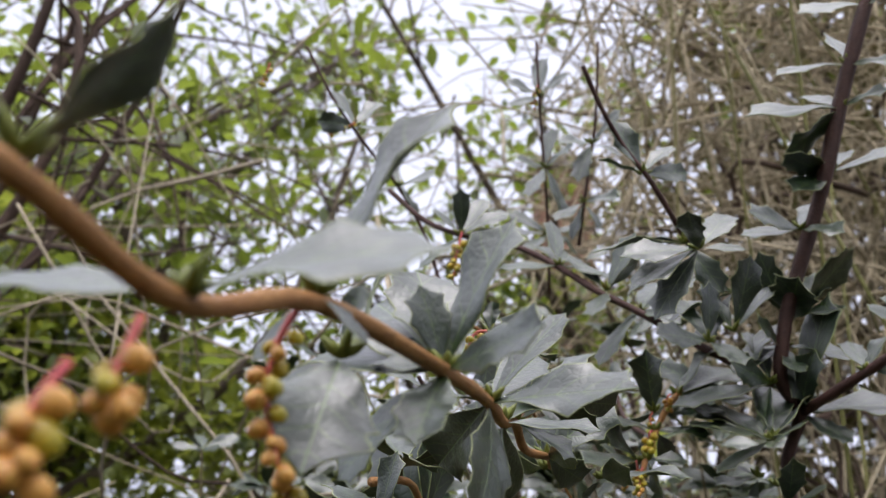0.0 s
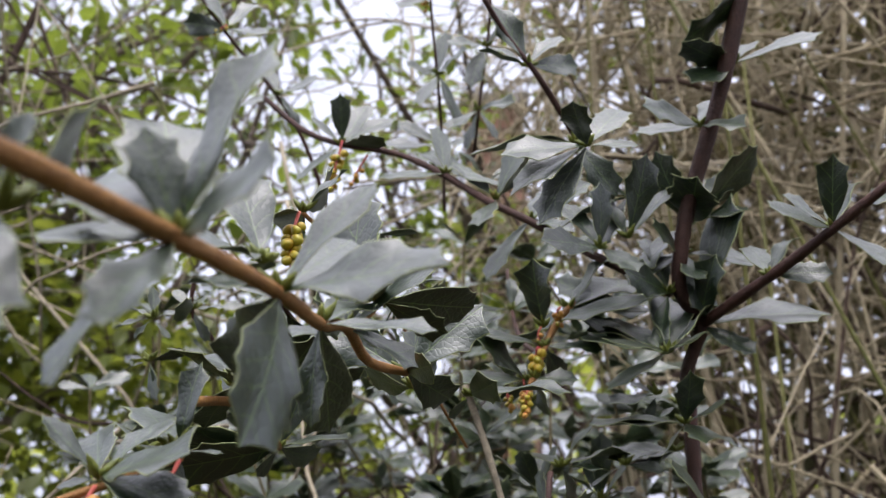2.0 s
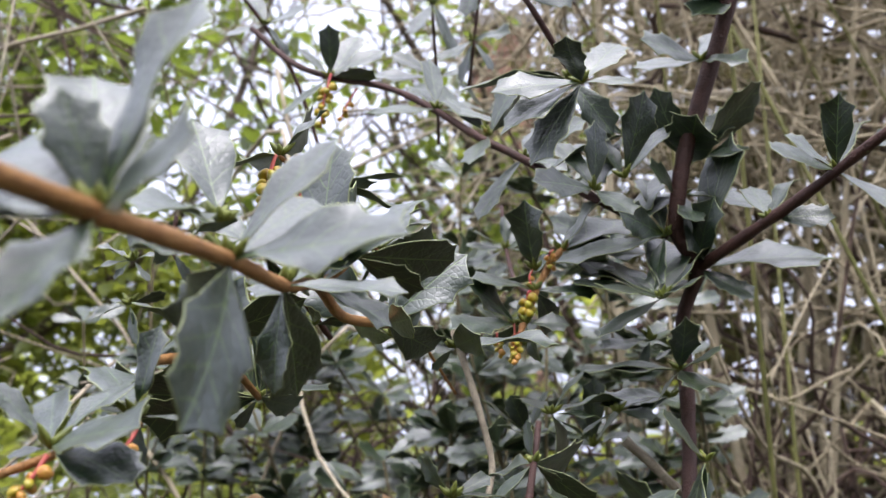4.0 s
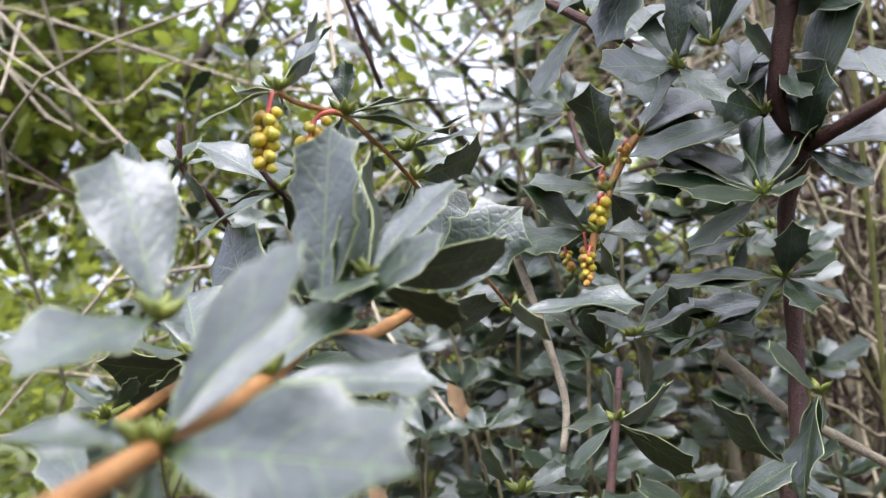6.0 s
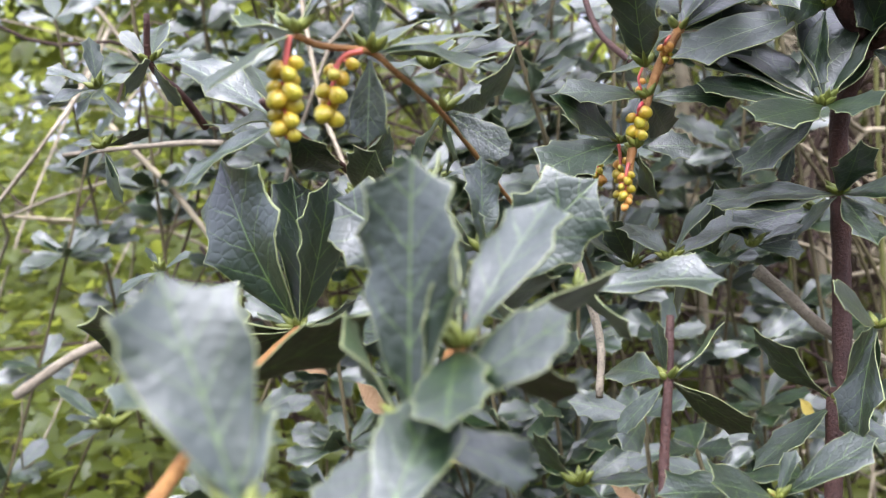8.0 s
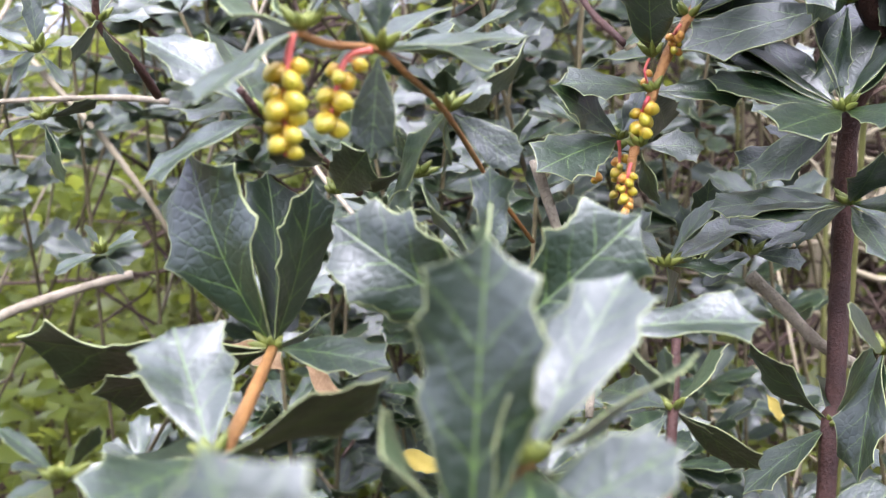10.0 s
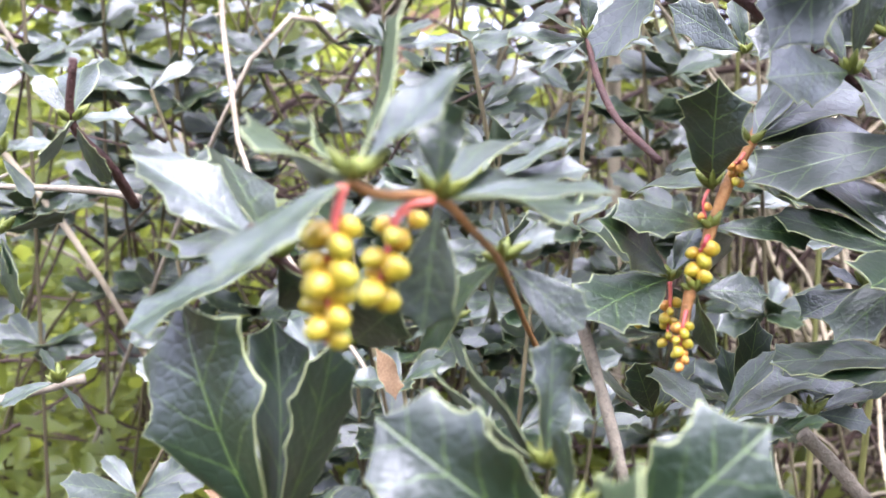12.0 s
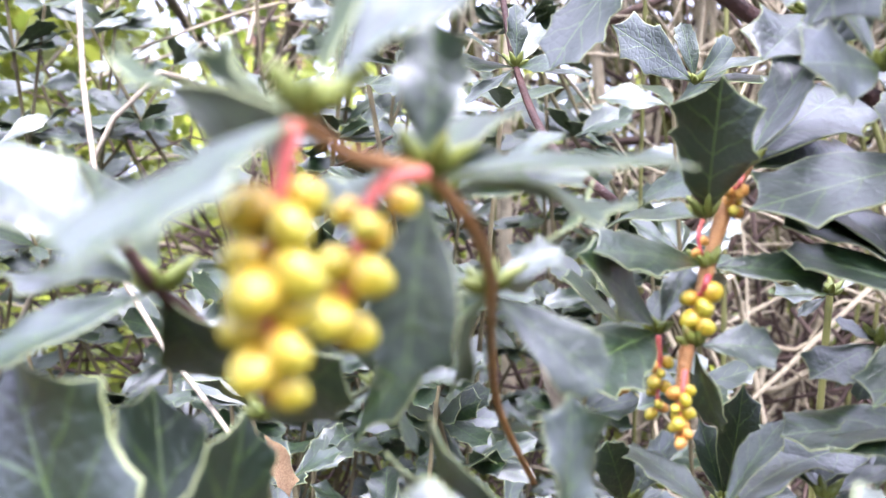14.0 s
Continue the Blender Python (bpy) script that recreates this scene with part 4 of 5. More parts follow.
# trailing cluster at the edge of the undergrowth
b = branch("trailing", "dark", 0.0010, [(-0.0312, 0.4335, 1.2799), (-0.0346, 0.4241, 1.2891), (-0.0405, 0.4206, 1.2970), (-0.0392, 0.4174, 1.3089)])
whorl(b, (-0.0514, 0.4099, 1.2923), [(-0.0522, 0.4130, 1.3048, (0.70, -0.68, 0.21), 0.52), (-0.0634, 0.4125, 1.2984, (0.35, -0.39, 0.85), 0.51), (-0.0578, 0.4089, 1.2854, (-0.53, -0.62, 0.58), 0.53), (-0.0652, 0.4108, 1.2904, (-0.15, -0.43, 0.89), 0.47), (-0.0454, 0.4076, 1.2848, (0.57, -0.54, 0.62), 0.47), (-0.0423, 0.4097, 1.2951, (-0.26, -0.51, 0.82), 0.52)])
whorl(b, (-0.0405, 0.4208, 1.2976), [(-0.0346, 0.4174, 1.2858, (-0.76, -0.61, -0.21), 0.49), (-0.0473, 0.4234, 1.3058, (0.16, -0.89, 0.42), 0.51), (-0.0420, 0.4435, 1.3083, (-0.35, -0.42, 0.84), 0.47), (-0.0293, 0.4200, 1.2989, (-0.13, -0.49, 0.86), 0.51), (-0.0407, 0.3997, 1.2919, (0.86, 0.12, -0.49), 0.51)])
whorl(b, (-0.0523, 0.4114, 1.2782), [(-0.0404, 0.4109, 1.2808, (0.16, -0.53, -0.83), 0.48), (-0.0492, 0.4078, 1.2642, (-0.75, -0.67, 0.00), 0.51), (-0.0628, 0.4118, 1.2752, (-0.26, -0.42, 0.87), 0.50), (-0.0600, 0.4127, 1.2804, (0.19, -0.37, 0.91), 0.46), (-0.0499, 0.4094, 1.2704, (0.86, -0.36, 0.36), 0.51)])
whorl(b, (-0.0487, 0.4383, 1.2425), [(-0.0614, 0.4387, 1.2391, (-0.26, -0.32, 0.91), 0.52), (-0.0400, 0.4386, 1.2475, (-0.45, -0.38, 0.81), 0.51), (-0.0523, 0.4403, 1.2495, (0.79, -0.33, 0.51), 0.47), (-0.0436, 0.4364, 1.2368, (0.66, -0.30, 0.69), 0.48)])
b = branch("bare", "grey", 0.0011, [(-0.0402, 0.5155, 1.2715), (-0.0542, 0.5289, 1.2720), (-0.0764, 0.5429, 1.2717), (-0.1056, 0.5574, 1.2706)])

# grey twigs
b = branch("weathered", "grey", 0.0012, [(0.0511, 0.4005, 1.2651), (0.0549, 0.3968, 1.2511), (0.0582, 0.3932, 1.2372), (0.0606, 0.3898, 1.2237), (0.0583, 0.3827, 1.2126)])
b = branch("bare", "grey", 0.0017, [(0.1073, 0.4201, 1.2307), (0.1143, 0.4177, 1.2236), (0.1233, 0.4145, 1.2137), (0.1351, 0.4116, 1.2063), (0.1483, 0.4082, 1.1975)])
b = branch("bare", "grey", 0.0021, [(-0.1350, 0.5514, 1.1828), (-0.1139, 0.5638, 1.1938), (-0.0919, 0.5746, 1.1986), (-0.0686, 0.5850, 1.2018)])

b = branch("wand", "dark", 0.0011, [(0.1005, 0.4044, 1.3413), (0.0915, 0.3941, 1.3500), (0.0781, 0.3819, 1.3667), (0.0685, 0.3788, 1.3790), (0.0594, 0.3714, 1.3921), (0.0525, 0.3642, 1.4050)])
whorl(b, (0.0914, 0.3948, 1.3471), [(0.1049, 0.3918, 1.3273, "c", 0.50), (0.0701, 0.3866, 1.3478, "u", 0.40), (0.0546, 0.3873, 1.3449, "u", 0.50), (0.1007, 0.4005, 1.3570, "c", 0.45)])
whorl(b, (0.0752, 0.3812, 1.3695), [(0.0647, 0.3760, 1.3903, "c", 0.50), (0.0943, 0.3883, 1.3732, "c", 0.50), (0.0875, 0.3854, 1.3848, "u", 0.45), (0.0579, 0.3725, 1.3716, "u", 0.45)])
whorl(b, (0.1115, 0.4069, 1.3315), [(0.0988, 0.3980, 1.3346, "c", 0.45), (0.0834, 0.3939, 1.3188, "u", 0.45), (0.0965, 0.4037, 1.3117, "u", 0.50), (0.1228, 0.4124, 1.3421, "u", 0.45)])

b = branch("laden", "orange", 0.0013, [(0.1111, 0.4385, 1.3082), (0.0992, 0.4255, 1.3006), (0.0887, 0.4122, 1.2931), (0.0825, 0.4076, 1.2853), (0.0779, 0.4037, 1.2771), (0.0754, 0.4010, 1.2715), (0.0728, 0.3995, 1.2660), (0.0714, 0.3979, 1.2610), (0.0704, 0.3963, 1.2566)])
whorl(b, (0.0887, 0.4122, 1.2931), [(0.1189, 0.4265, 1.3107, (-0.18, -0.59, 0.79), 0.55), (0.1054, 0.4074, 1.2822, (0.10, -0.84, 0.53), 0.50), (0.1002, 0.4329, 1.3008, (-0.54, -0.01, 0.84), 0.53), (0.0777, 0.4284, 1.2887, (-0.72, -0.32, 0.61), 0.50), (0.1037, 0.4168, 1.3145, (-0.72, -0.37, 0.59), 0.49), (0.1204, 0.4217, 1.2945, (0.16, -0.65, 0.75), 0.50)])
whorl(b, (0.0788, 0.4059, 1.2855), [(0.0733, 0.3932, 1.3047, (-0.58, -0.59, -0.55), 0.62), (0.0715, 0.4281, 1.2854, (-0.29, -0.09, 0.95), 0.50)])
whorl(b, (0.0781, 0.4038, 1.2781), [(0.0573, 0.3959, 1.2830, (0.36, -0.44, 0.82), 0.50), (0.0973, 0.4000, 1.2775, (-0.11, -0.65, 0.76), 0.50), (0.0872, 0.4192, 1.2666, (0.52, -0.69, -0.51), 0.51)])
whorl(b, (0.0740, 0.3994, 1.2669), [(0.0877, 0.3968, 1.2669, (-0.16, -0.82, 0.55), 0.62), (0.0766, 0.3970, 1.2537, (-0.93, -0.35, -0.12), 0.52)])
whorl(b, (0.0717, 0.4071, 1.2678), [(0.0557, 0.3954, 1.2817, (0.72, -0.62, 0.31), 0.50), (0.0771, 0.4076, 1.2782, (-0.54, -0.78, 0.32), 0.53), (0.0505, 0.3888, 1.2666, (0.32, -0.42, 0.85), 0.55), (0.0688, 0.4293, 1.2665, (-0.26, 0.02, 0.97), 0.53)])
raceme(b, [(0.0848, 0.4057, 1.2919), (0.0835, 0.4046, 1.2905), (0.0842, 0.4077, 1.2887), (0.0839, 0.4062, 1.2862)], 9, 0.55)
raceme(b, [(0.0759, 0.3994, 1.2771), (0.0748, 0.3982, 1.2759), (0.0749, 0.4001, 1.2727), (0.0739, 0.3987, 1.2700)], 6, 0.88)
raceme(b, [(0.0714, 0.3971, 1.2636), (0.0705, 0.3958, 1.2616), (0.0699, 0.3954, 1.2578), (0.0697, 0.3936, 1.2538)], 13, 0.62)
raceme(b, [(0.0708, 0.4049, 1.2676), (0.0709, 0.4044, 1.2647), (0.0705, 0.4039, 1.2605), (0.0701, 0.4033, 1.2556)], 10, 0.64)
raceme(b, [(0.0658, 0.4103, 1.2657), (0.0658, 0.4100, 1.2635), (0.0662, 0.4096, 1.2612), (0.0666, 0.4091, 1.2582)], 7, 0.60)
raceme(b, [(0.0777, 0.4049, 1.2851), (0.0763, 0.4036, 1.2826), (0.0768, 0.4031, 1.2799)], 2, 0.45)
whorl(b, (0.0753, 0.4218, 1.2631), [(0.0612, 0.4155, 1.2769, "u", 0.50), (0.0802, 0.4221, 1.2726, "u", 0.45), (0.0721, 0.4288, 1.2639, "u", 0.45), (0.0827, 0.4285, 1.2599, "u", 0.45)])
whorl(b, (0.0766, 0.4275, 1.2334), [(0.0707, 0.4211, 1.2461, "c", 0.60), (0.0814, 0.4210, 1.2482, "u", 0.50), (0.0608, 0.4213, 1.2464, "u", 0.40), (0.0659, 0.4208, 1.2378, "u", 0.45), (0.0834, 0.4275, 1.2360, "u", 0.45)])
whorl(b, (0.0993, 0.4341, 1.2302), [(0.0999, 0.4279, 1.2532, "c", 0.40), (0.1082, 0.4274, 1.2428, "u", 0.40), (0.0948, 0.4348, 1.2461, "c", 0.40), (0.1101, 0.4270, 1.2339, "u", 0.45), (0.0876, 0.4276, 1.2399, "u", 0.45)])
whorl(b, (0.1168, 0.4141, 1.2631), [(0.0989, 0.4071, 1.2599, "m", 0.55), (0.1127, 0.4137, 1.2535, "m", 0.50), (0.1079, 0.4144, 1.2679, "m", 0.45)])
whorl(b, (0.1235, 0.4203, 1.2447), [(0.0991, 0.4135, 1.2443, "m", 0.50), (0.1068, 0.4132, 1.2383, "m", 0.40)])
whorl(b, (0.1356, 0.4561, 1.2660), [(0.1181, 0.4494, 1.2674, "m", 0.45), (0.1435, 0.4562, 1.2715, "m", 0.45), (0.1277, 0.4561, 1.2618, "m", 0.40)])
whorl(b, (0.0802, 0.5012, 1.3147), [(0.0664, 0.4947, 1.3222, "u", 0.40), (0.0626, 0.4944, 1.3151, "u", 0.40), (0.0805, 0.5019, 1.3298, "c", 0.45), (0.0962, 0.4942, 1.3216, "u", 0.35), (0.0854, 0.4872, 1.3158, "c", 0.45), (0.0655, 0.4940, 1.3064, "u", 0.30), (0.0993, 0.5009, 1.3137, "u", 0.35), (0.0887, 0.5087, 1.3272, "u", 0.45)])

b = branch("wand", "dark", 0.0010, [(0.0865, 0.4577, 1.2856), (0.0808, 0.4794, 1.2967), (0.0802, 0.5012, 1.3147), (0.0807, 0.5162, 1.3371)])
whorl(b, (0.1186, 0.4865, 1.3113), [(0.0957, 0.4802, 1.3232, "c", 0.50), (0.1154, 0.4871, 1.3253, "c", 0.50), (0.1283, 0.4868, 1.3222, "c", 0.50), (0.1371, 0.4866, 1.3201, "u", 0.45), (0.1538, 0.4861, 1.3144, "u", 0.45), (0.1058, 0.4868, 1.3157, "u", 0.45)])


# ---- barberry bush behind ----
def bush(seed, count, box, label):
    """A barberry bush: upright leafy wands from the ground, each leaf a part."""
    rng = random.Random(seed)
    x0, x1, y0, y1, z0, z1 = box
    thing = new("barberry_bush")
    thing.location = ((x0 + x1) / 2, (y0 + y1) / 2, 0)
    origin = thing.location.copy()
    verts, faces = [], []
    made = 0
    while made < count:
        x, y = rng.uniform(x0, x1), rng.uniform(y0, y1)
        top = Vector((x, y, rng.uniform(z0 + 0.25 * (z1 - z0), z1)))
        foot = Vector((origin.x + (x - origin.x) * 0.55 + rng.gauss(0, .05), y + rng.uniform(0.05, 0.2), 0.02))
        mid = (top + foot) / 2 + Vector((rng.gauss(0, .09), rng.uniform(-.03, .06), rng.uniform(0, .3)))
        line = [q - origin for q in curve_points([foot, mid, top], 10)]
        verts, faces = [], []
        tube(line, [0.0019 - 0.0011 * i / len(line) for i in range(len(line))], 5, verts, faces)
        part("stem", mesh_of("stem", verts, faces, [BUSH_BARK]), thing)
        h = top.z
        step = 0.021
        while h > z0 and made < count:
            f = h / top.z
            q = line[min(int(f * (len(line) - 1)), len(line) - 1)] + origin
            k0 = rng.random() * 6
            for k in range(rng.randint(4, 6)):
                a = k0 + k * 1.25
                d = Vector((math.cos(a), math.sin(a) - 0.15, rng.uniform(-0.15, 0.75))).normalized()
                tip = q + d * rng.uniform(0.018, 0.030)
                part("leaf", LEAVES[rng.randrange(len(LEAVES))], thing, "", leaf_pose(q + d * 0.001, tip, Vector((rng.gauss(0, .4), rng.gauss(-.7, .35), 0.8)), rng.uniform(0.38, 0.55), origin))
                made += 1
            h -= step * rng.uniform(0.7, 1.4)
    tagged(thing, label, "shrub", "barberry bushes")


BUSH = "evergreen barberry bush with dark glossy spiny leaves on thin stems"
bush(1, 240, (-0.07, 0.04, 0.57, 0.72, 0.95, 1.37), BUSH)
bush(2, 300, (0.02, 0.22, 0.57, 0.72, 1.00, 1.33), BUSH)
bush(3, 300, (-0.05, 0.10, 0.51, 0.61, 0.96, 1.24), BUSH)
bush(7, 150, (0.06, 0.22, 0.50, 0.59, 0.95, 1.22), BUSH)
bush(4, 220, (-0.08, 0.06, 0.68, 0.87, 1.03, 1.38), BUSH)
bush(8, 300, (0.04, 0.20, 0.68, 0.87, 1.09, 1.38), BUSH)
bush(6, 80, (0.16, 0.34, 0.52, 0.68, 0.97, 1.23), BUSH)
bush(11, 300, (-0.02, 0.14, 0.56, 0.68, 0.97, 1.21), BUSH)
bush(12, 90, (0.06, 0.30, 0.55, 0.68, 0.97, 1.21), BUSH)
bush(13, 110, (0.18, 0.36, 0.66, 0.84, 1.00, 1.28), BUSH)
bush(14, 150, (-0.18, 0.00, 0.65, 0.81, 1.12, 1.41), BUSH)
bush(15, 280, (-0.12, 0.10, 0.68, 0.88, 1.16, 1.51), BUSH)
bush(16, 280, (0.02, 0.22, 0.66, 0.86, 1.12, 1.46), BUSH)
bush(19, 260, (-0.17, 0.05, 0.76, 0.95, 1.18, 1.50), BUSH)
bush(18, 280, (0.00, 0.15, 0.68, 0.84, 1.10, 1.47), BUSH)
bush(9, 260, (-0.02, 0.24, 0.77, 0.93, 1.16, 1.39), BUSH)
bush(10, 140, (-0.14, 0.02, 0.75, 0.93, 1.14, 1.41), BUSH)


YELLOWED = bark("yellowed_leaf", (0.34, 0.25, 0.04), (0.48, 0.38, 0.08), 40.0, 0.6)


def dead_leaf(at, tip, mat, label):
    """A withered leaf caught among the stems."""
    a, b = Vector(at), Vector(tip)
    ob = new("dead_leaf", leaf_mesh("dead_leaf", HALVES[2], 5, 0.6, 0.5, 0.3, mat))
    ob.matrix_world = leaf_pose(a, b, Vector((0.2, -0.8, 0.6)), 0.5, Vector((0, 0, 0)))
    tagged(ob, label, "leaf", "dead leaves")


# ---- hedge of canes ----
def canes(seed, count, box, radii, mat, lean, name, label, high=(1.6, 2.4)):
    """A row of canes, each a part."""
    rng = random.Random(seed)
    x0, x1, y0, y1 = box
    thing = new(name)
    thing.location = ((x0 + x1) / 2, (y0 + y1) / 2, 0)
    origin = thing.location.copy()
    for _ in range(count):
        foot = Vector((rng.uniform(x0, x1), rng.uniform(y0, y1), 0.0)) - origin
        h = rng.uniform(*high)
        top = foot + Vector((rng.gauss(0, lean) * h, rng.gauss(0, lean) * 0.5 * h, h))
        mid = (foot + top) / 2 + Vector((rng.gauss(0, .08), rng.gauss(0, .06), 0))
        line = curve_points([foot, mid, top], 7)
        r = rng.uniform(*radii)
        verts, faces = [], []
        tube(line, [r * (1 - 0.6 * i / len(line)) for i in range(len(line))], 7, verts, faces)
        part("cane", mesh_of("cane", verts, faces, [mat]), thing)
    return tagged(thing, label, "hedge")


def twigs(seed, count, box, radius, long, mat, name, label, curl=1.0):
    rng = random.Random(seed)
    x0, x1, y0, y1, z0, z1 = box
    verts, faces = [], []
    for _ in range(count):
        a = Vector((rng.uniform(x0, x1), rng.uniform(y0, y1), rng.uniform(z0, z1)))
        d = Vector((rng.gauss(0, 1), rng.gauss(0, 0.5), rng.gauss(0, 0.7))).normalized() * long * rng.uniform(.5, 1.3)
        side = Vector((rng.gauss(0, .12), rng.gauss(0, .1), rng.gauss(0, .15))) * long * curl
        line = curve_points([a, a + d * 0.33 + side, a + d * 0.66 - side * rng.uniform(-0.5, 1), a + d], 4)
        r = radius * rng.uniform(0.6, 1.4)
        tube(line, [r * (1 - 0.6 * i / len(line)) for i in range(len(line))], 5, verts, faces)
    return tagged(new(name, mesh_of(name, verts, faces, [mat])), label, "twigs", kind="stuff")


dead_leaf((0.0194, 0.4235, 1.1905), (0.0289, 0.4157, 1.1896), YELLOWED, "yellow dead leaf caught low in the bush")
dead_leaf((0.1410, 0.4899, 1.1719), (0.1435, 0.4823, 1.1663), YELLOWED, "yellow dead leaf caught low in the bush")
dead_leaf((0.0269, 0.5483, 1.2188), (0.0336, 0.5392, 1.2059), LITTER, "curled brown dead leaf caught in the bush")
dead_leaf((-0.0200, 0.4407, 1.2162), (-0.0076, 0.4327, 1.2133), LITTER, "curled brown dead leaf caught in the bush")
dead_leaf((0.0724, 0.4639, 1.1593), (0.0798, 0.4561, 1.1558), LITTER, "curled brown dead leaf caught in the bush")
dead_leaf((-0.0034, 0.4977, 1.1900), (0.0056, 0.4897, 1.1812), LITTER, "curled brown dead leaf caught in the bush")
canes(11, 30, (0.50, 1.3, 0.9, 1.3), (0.003, 0.009), CANE, 0.10, "cane_hedge", "tall tan leafless canes of an overgrown hedge")
canes(12, 80, (0.24, 1.2, 0.75, 1.1), (0.0012, 0.0028), OLIVE, 0.20, "green_cane_clump", "thin olive-green canes leaning through the hedge")
canes(18, 12, (0.26, 0.6, 0.95, 1.25), (0.003, 0.007), CANE, 0.08, "cane_hedge", "pale tan upright canes at the edge of the hedge")
twigs(13, 1800, (0.32, 1.40, 0.78, 1.25, 0.70, 2.00), 0.0017, 0.30, CANE, "hedge_twigs", "tangle of thin dry tan twigs in the hedge")
twigs(14, 300, (0.34, 1.30, 0.90, 1.30, 0.68, 1.98), 0.0026, 0.4, BROWN, "dark_twigs", "tangle of dark brown twigs deep in the hedge")
twigs(15, 700, (-0.15, 0.55, 0.85, 1.25, 0.7, 1.27), 0.0016, 0.28, BROWN, "low_twigs", "thin dark brown twigs low behind the bush")
twigs(16, 380, (0.15, 0.42, 0.85, 1.20, 1.44, 1.86), 0.0013, 0.28, CANE, "upper_twigs", "thin tan twigs rising against the sky")

rng = random.Random(21)
spots = []
for _ in range(20000):
    at = Vector((rng.uniform(0.42, 2.2), rng.uniform(1.35, 1.9) + rng.gauss(0, 0.07), rng.uniform(0.2, 2.3)))
    spots.append((at, Vector((rng.gauss(0, 1), rng.gauss(0, 1), rng.gauss(0, .6)))))
tagged(new("dry_hedge", many_leaves(rng, spots, OVAL, 0.05, DRY, "dry_hedge", 0.0)), "dense brown and olive dry foliage behind the canes", "foliage", kind="stuff")


# ---- green-leaved tree on the other side ----
def tree(seed, feet, crown, count, size, name, label, limbs=26, thick=0.008, twiggy=2, skin=None):
    rng = random.Random(seed)
    x0, x1, y0, y1, z0, z1 = crown
    thing = new(name)
    thing.location = feet
    origin = thing.location.copy()
    tips = []
    fork = origin + Vector((0.05, -0.1, 1.35))
    verts, faces = [], []
    tube([q - origin for q in curve_points([origin, origin.lerp(fork, 0.5) + Vector((0.04, 0, 0)), fork], 5)], [0.035 - 0.0018 * i for i in range(11)], 10, verts, faces)
    part("trunk", mesh_of("trunk", verts, faces, [BROWN]), thing)
    for _ in range(limbs):
        top = Vector((rng.uniform(x0, x1), rng.uniform(y0, y1), rng.uniform(z0 + 0.3 * (z1 - z0), z1)))
        mid = fork.lerp(top, 0.5) + Vector((rng.gauss(0, .12), rng.gauss(0, .1), rng.uniform(-.1, .2)))
        line = [q - origin for q in curve_points([fork, mid, top], 8)]
        verts, faces = [], []
        tube(line, [thick * (1 - 0.85 * i / len(line)) + 0.001 for i in range(len(line))], 7, verts, faces)
        for i in range(5, len(line)):
            for _ in range(twiggy):
                d = Vector((rng.gauss(0, 1), rng.gauss(0, .8), rng.gauss(0, .8))).normalized() * rng.uniform(.12, .4)
                twig = [line[i], line[i] + d * .5 + Vector((0, 0, rng.uniform(-.03, .05))), line[i] + d]
                twig = curve_points(twig, 4)
                tube(twig, [0.0024 * (1 - 0.7 * k / len(twig)) for k in range(len(twig))], 5, verts, faces)
                tips += twig[2:]
        part("limb", mesh_of("limb", verts, faces, [skin or TREE_BARK]), thing)
    spots = []
    for _ in range(count):
        q = tips[rng.randrange(len(tips))] + Vector((rng.gauss(0, .025), rng.gauss(0, .025), rng.gauss(0, .025)))
        spots.append((q, Vector((rng.gauss(0, 1), rng.gauss(0, 1), rng.gauss(-.3, .7)))))
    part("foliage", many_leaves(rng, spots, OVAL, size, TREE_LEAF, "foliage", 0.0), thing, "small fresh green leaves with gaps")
    tagged(thing, label, "tree")


tree(31, (-0.85, 2.0, 0.0), (-1.70, -0.08, 1.45, 2.05, 1.59, 2.39), 7000, 0.034, "small_tree", "small tree with crooked brown branches and fresh green leaves", 20, 0.013)
tree(32, (-1.6, 2.6, 0.0), (-2.80, -0.20, 2.00, 2.80, 1.70, 2.80), 5000, 0.042, "small_tree", "small tree with crooked brown branches and fresh green leaves")
tree(33, (0.45, 2.3, 0.0), (-0.20, 0.75, 1.30, 2.00, 1.86, 2.26), 1500, 0.028, "small_tree", "open tree with thin dark branches and few leaves against the sky", 7, 0.010, 1)
tree(35, (0.12, 2.1, 0.0), (-0.22, 0.28, 1.50, 1.90, 1.46, 1.92), 900, 0.028, "small_tree", "open tree with thin dark branches and few leaves against the sky", 6, 0.008, 1)
tree(34, (-0.66, 1.2, 0.0), (-0.85, -0.22, 0.98, 1.25, 1.70, 2.13), 350, 0.028, "small_tree", "bare-limbed small tree with purple-brown branches and sparse leaves", 7, 0.008, 1, BROWN)

rng = random.Random(41)
spots = []
for _ in range(26000):
    x, y = rng.uniform(-1.3, 0.4) + rng.gauss(0, 0.08), rng.uniform(0.79, 1.5) + abs(rng.gauss(0, 0.06)) - 0.04
    bank = (1.06 + 0.30 * (y - 0.75)) * (1 - 0.2 * max(0, x + 0.1)) * (1 + 0.08 * noise.noise((x * 5, y * 5, 0)))
    z = bank * rng.uniform(0.84, 1.02)
    spots.append((Vector((x, y, z)), Vector((rng.gauss(0, 1), rng.gauss(0, 1), rng.uniform(-.2, 1)))))
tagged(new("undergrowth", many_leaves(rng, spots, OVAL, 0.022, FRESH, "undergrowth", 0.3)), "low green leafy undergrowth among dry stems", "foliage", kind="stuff")
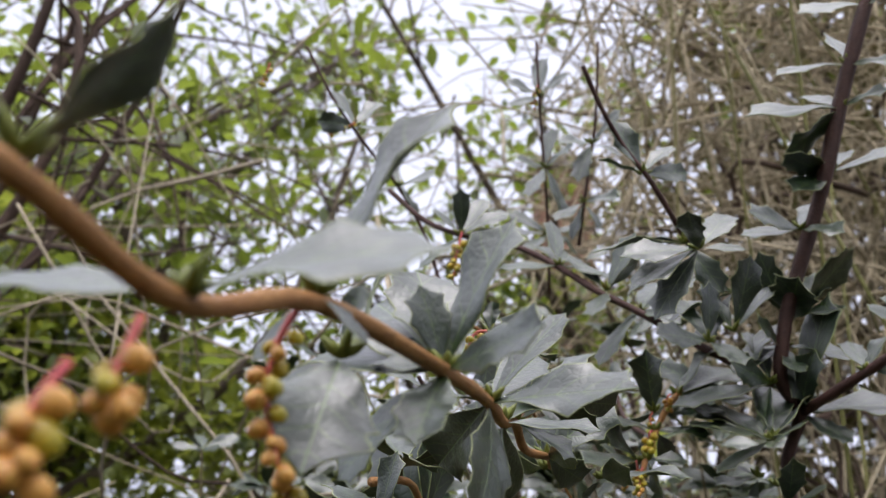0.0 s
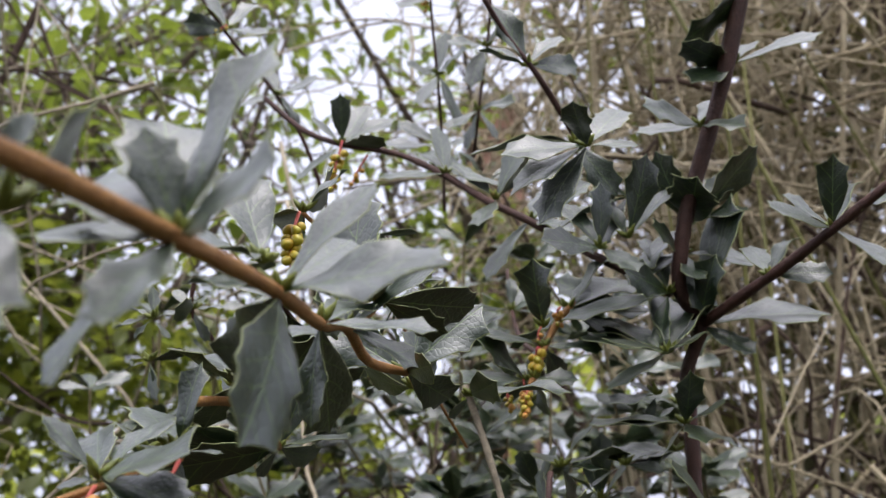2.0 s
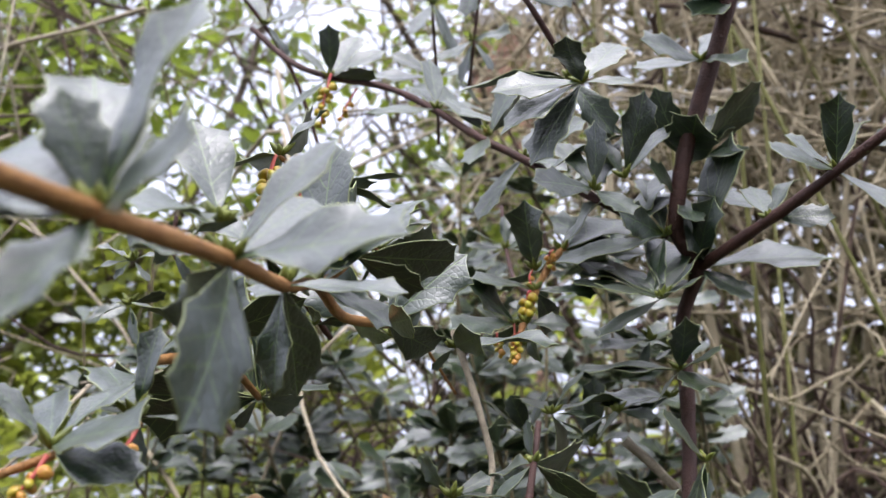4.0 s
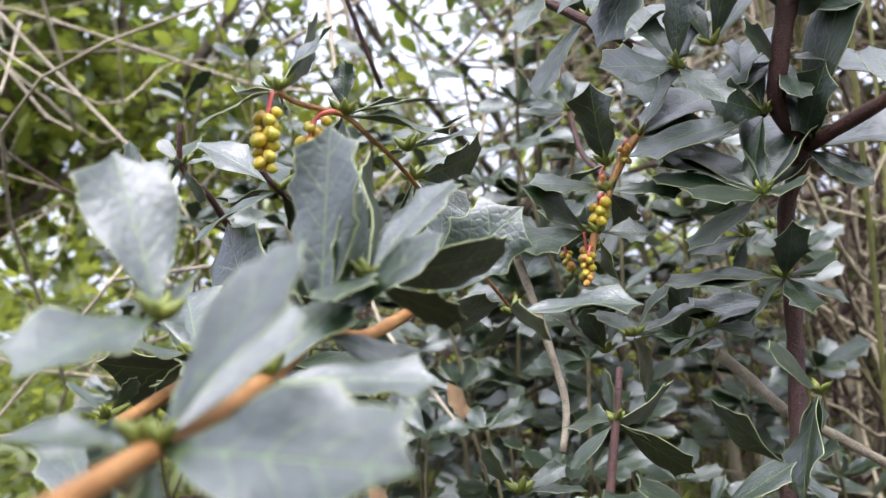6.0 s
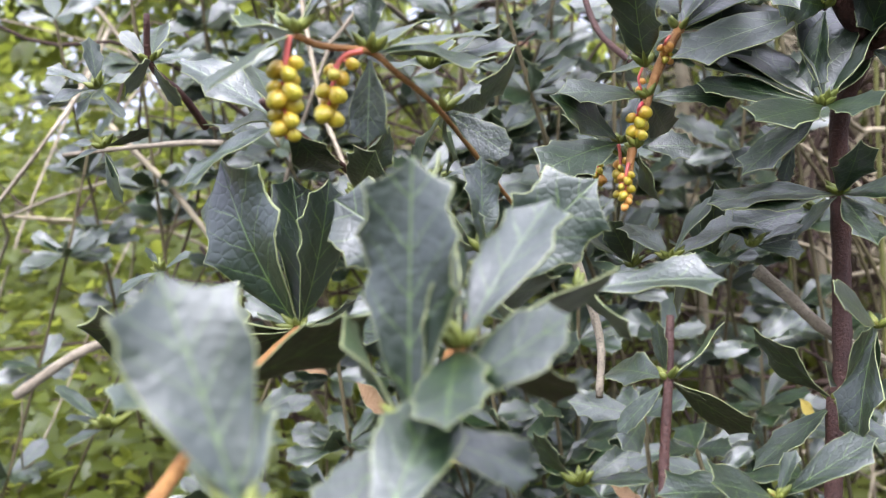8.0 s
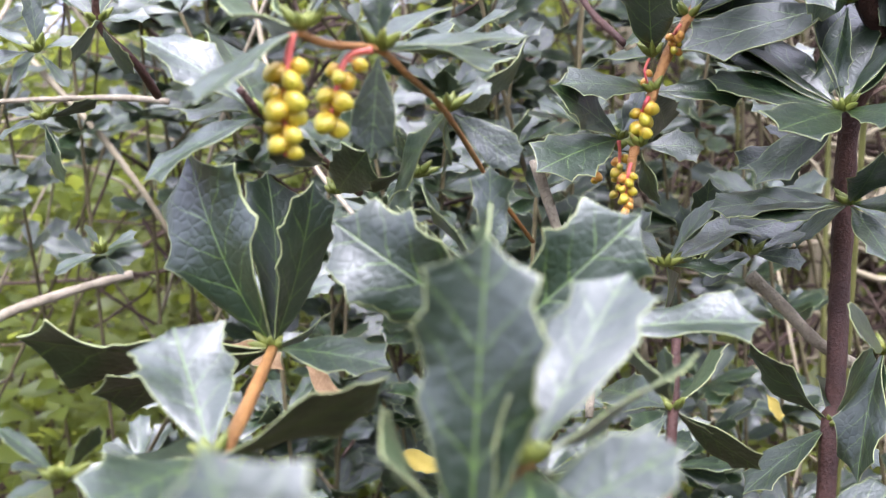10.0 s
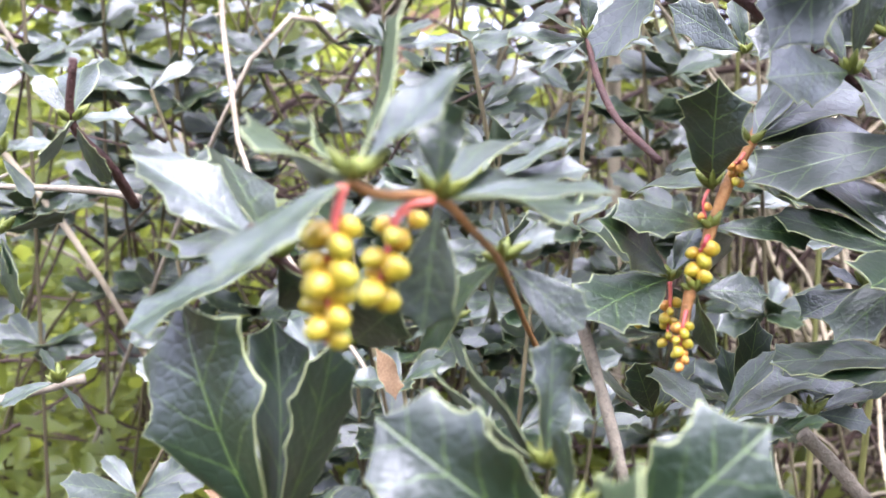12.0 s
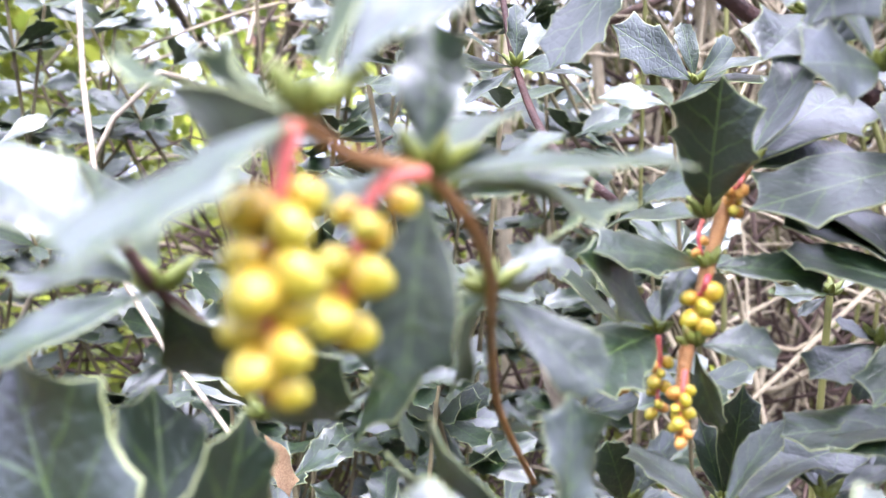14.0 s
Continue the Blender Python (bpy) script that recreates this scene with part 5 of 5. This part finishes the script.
twigs(42, 130, (-1.20, 0.40, 0.70, 1.30, 0.35, 1.30), 0.0014, 0.4, CANE, "dry_stems", "dry straw-coloured stems lying through the undergrowth")
twigs(43, 70, (-1.00, 0.10, 0.80, 1.20, 1.25, 1.80), 0.0015, 0.40, PALE, "climbing_vines", "pale grey climbing vines looping through the branches", 1.8)

rng = random.Random(44)
spots = []
for _ in range(20000):
    x, y = rng.uniform(-1.9, 0.75) + rng.gauss(0, 0.10), rng.uniform(1.55, 2.3) + rng.gauss(0, 0.08)
    crest = 1.26 + 0.30 * min(max((0.06 - x) / 0.08, 0), 1) + 0.28 * min(max((-x - 0.15) / 0.5, 0), 1) + 0.10 * noise.noise((x * 4, y * 3, 2))
    z = crest - abs(rng.gauss(0, 0.24)) + rng.gauss(0, 0.02)
    spots.append((Vector((x, y, z)), Vector((rng.gauss(0, 1), rng.gauss(0, 1), rng.gauss(0, .7)))))
for _ in range(1500):
    at = Vector((0.30 + rng.gauss(0, 0.07), rng.uniform(2.4, 2.6), 2.02 - abs(rng.gauss(0, 0.3))))
    spots.append((at, Vector((rng.gauss(0, 1), rng.gauss(0, 1), rng.gauss(0, .7)))))
tagged(new("garden_shrubs", many_leaves(rng, spots, OVAL, 0.035, FRESH, "garden_shrubs", 0.0)), "bank of green leafy garden shrubs under the trees", "foliage", kind="stuff")

# ---- unseen hedge added behind the viewpoint, to darken what leaves reflect ----
rng = random.Random(51)
spots = []
for _ in range(16000):
    at = Vector((rng.uniform(-2.6, 2.6) + rng.gauss(0, 0.15), rng.uniform(-2.4, -1.6) + rng.gauss(0, 0.08), rng.uniform(0, 3.0)))
    spots.append((at, Vector((rng.gauss(0, 1), rng.gauss(0, 1), rng.gauss(0, .6)))))
tagged(new("rear_hedge", many_leaves(rng, spots, OVAL, 0.09, DEEP, "rear_hedge", 0.0)), "unseen dense dark evergreen hedge, added to block low sky from the leaves", "hedge", kind="stuff")

# ---- distant tree line ----
rng = random.Random(61)
spots = []
for _ in range(14000):
    x, y = rng.uniform(-6, 6), rng.uniform(3.2, 4.6) + rng.gauss(0, 0.18)
    z = rng.uniform(0, 1.95) * (0.85 + 0.35 * noise.noise((x * 1.3, y, 0)))
    spots.append((Vector((x, y, z)), Vector((rng.gauss(0, 1), rng.gauss(0, 1), rng.gauss(0, .6)))))
tagged(new("tree_line", many_leaves(rng, spots, OVAL, 0.12, FRESH, "tree_line", 0.0)), "distant line of green garden shrubs", "foliage", kind="stuff")

# ---- brick stack beyond the garden ----
BRICKWORK = bark("brickwork", (0.20, 0.10, 0.065), (0.32, 0.20, 0.14), 6.0, 0.9)
MORTAR = bark("mortar", (0.22, 0.20, 0.17), (0.30, 0.27, 0.23), 12.0, 0.95)


def slab(x0, x1, y0, y1, z0, z1):
    """The corners and faces of a block."""
    v = [(x, y, z) for z in (z0, z1) for x, y in ((x0, y0), (x1, y0), (x1, y1), (x0, y1))]
    return v, [(3, 2, 1, 0), (4, 5, 6, 7), (0, 1, 5, 4), (1, 2, 6, 5), (2, 3, 7, 6), (3, 0, 4, 7)]


stack = new("brick_stack")
stack.location = (0.72, 6.0, 0)
part("core", mesh_of("core", *slab(-0.150, 0.150, 0.01, 0.31, -0.1, 3.90), [MORTAR], None, False), stack, "pale mortar core")
course = mesh_of("brick_course", *slab(-0.160, 0.160, 0, 0.32, 0, 0.065), [BRICKWORK], None, False)
for k in range(52):
    part("brick_course", course, stack, "", Matrix.Translation((0, 0, k * 0.075)))
part("cap", mesh_of("cap", *slab(-0.20, 0.20, -0.04, 0.36, 3.90, 3.97), [MORTAR], None, False), stack, "weathered stone cap")
tagged(stack, "tall red-brown brick stack with pale mortar joints", "chimney stack")
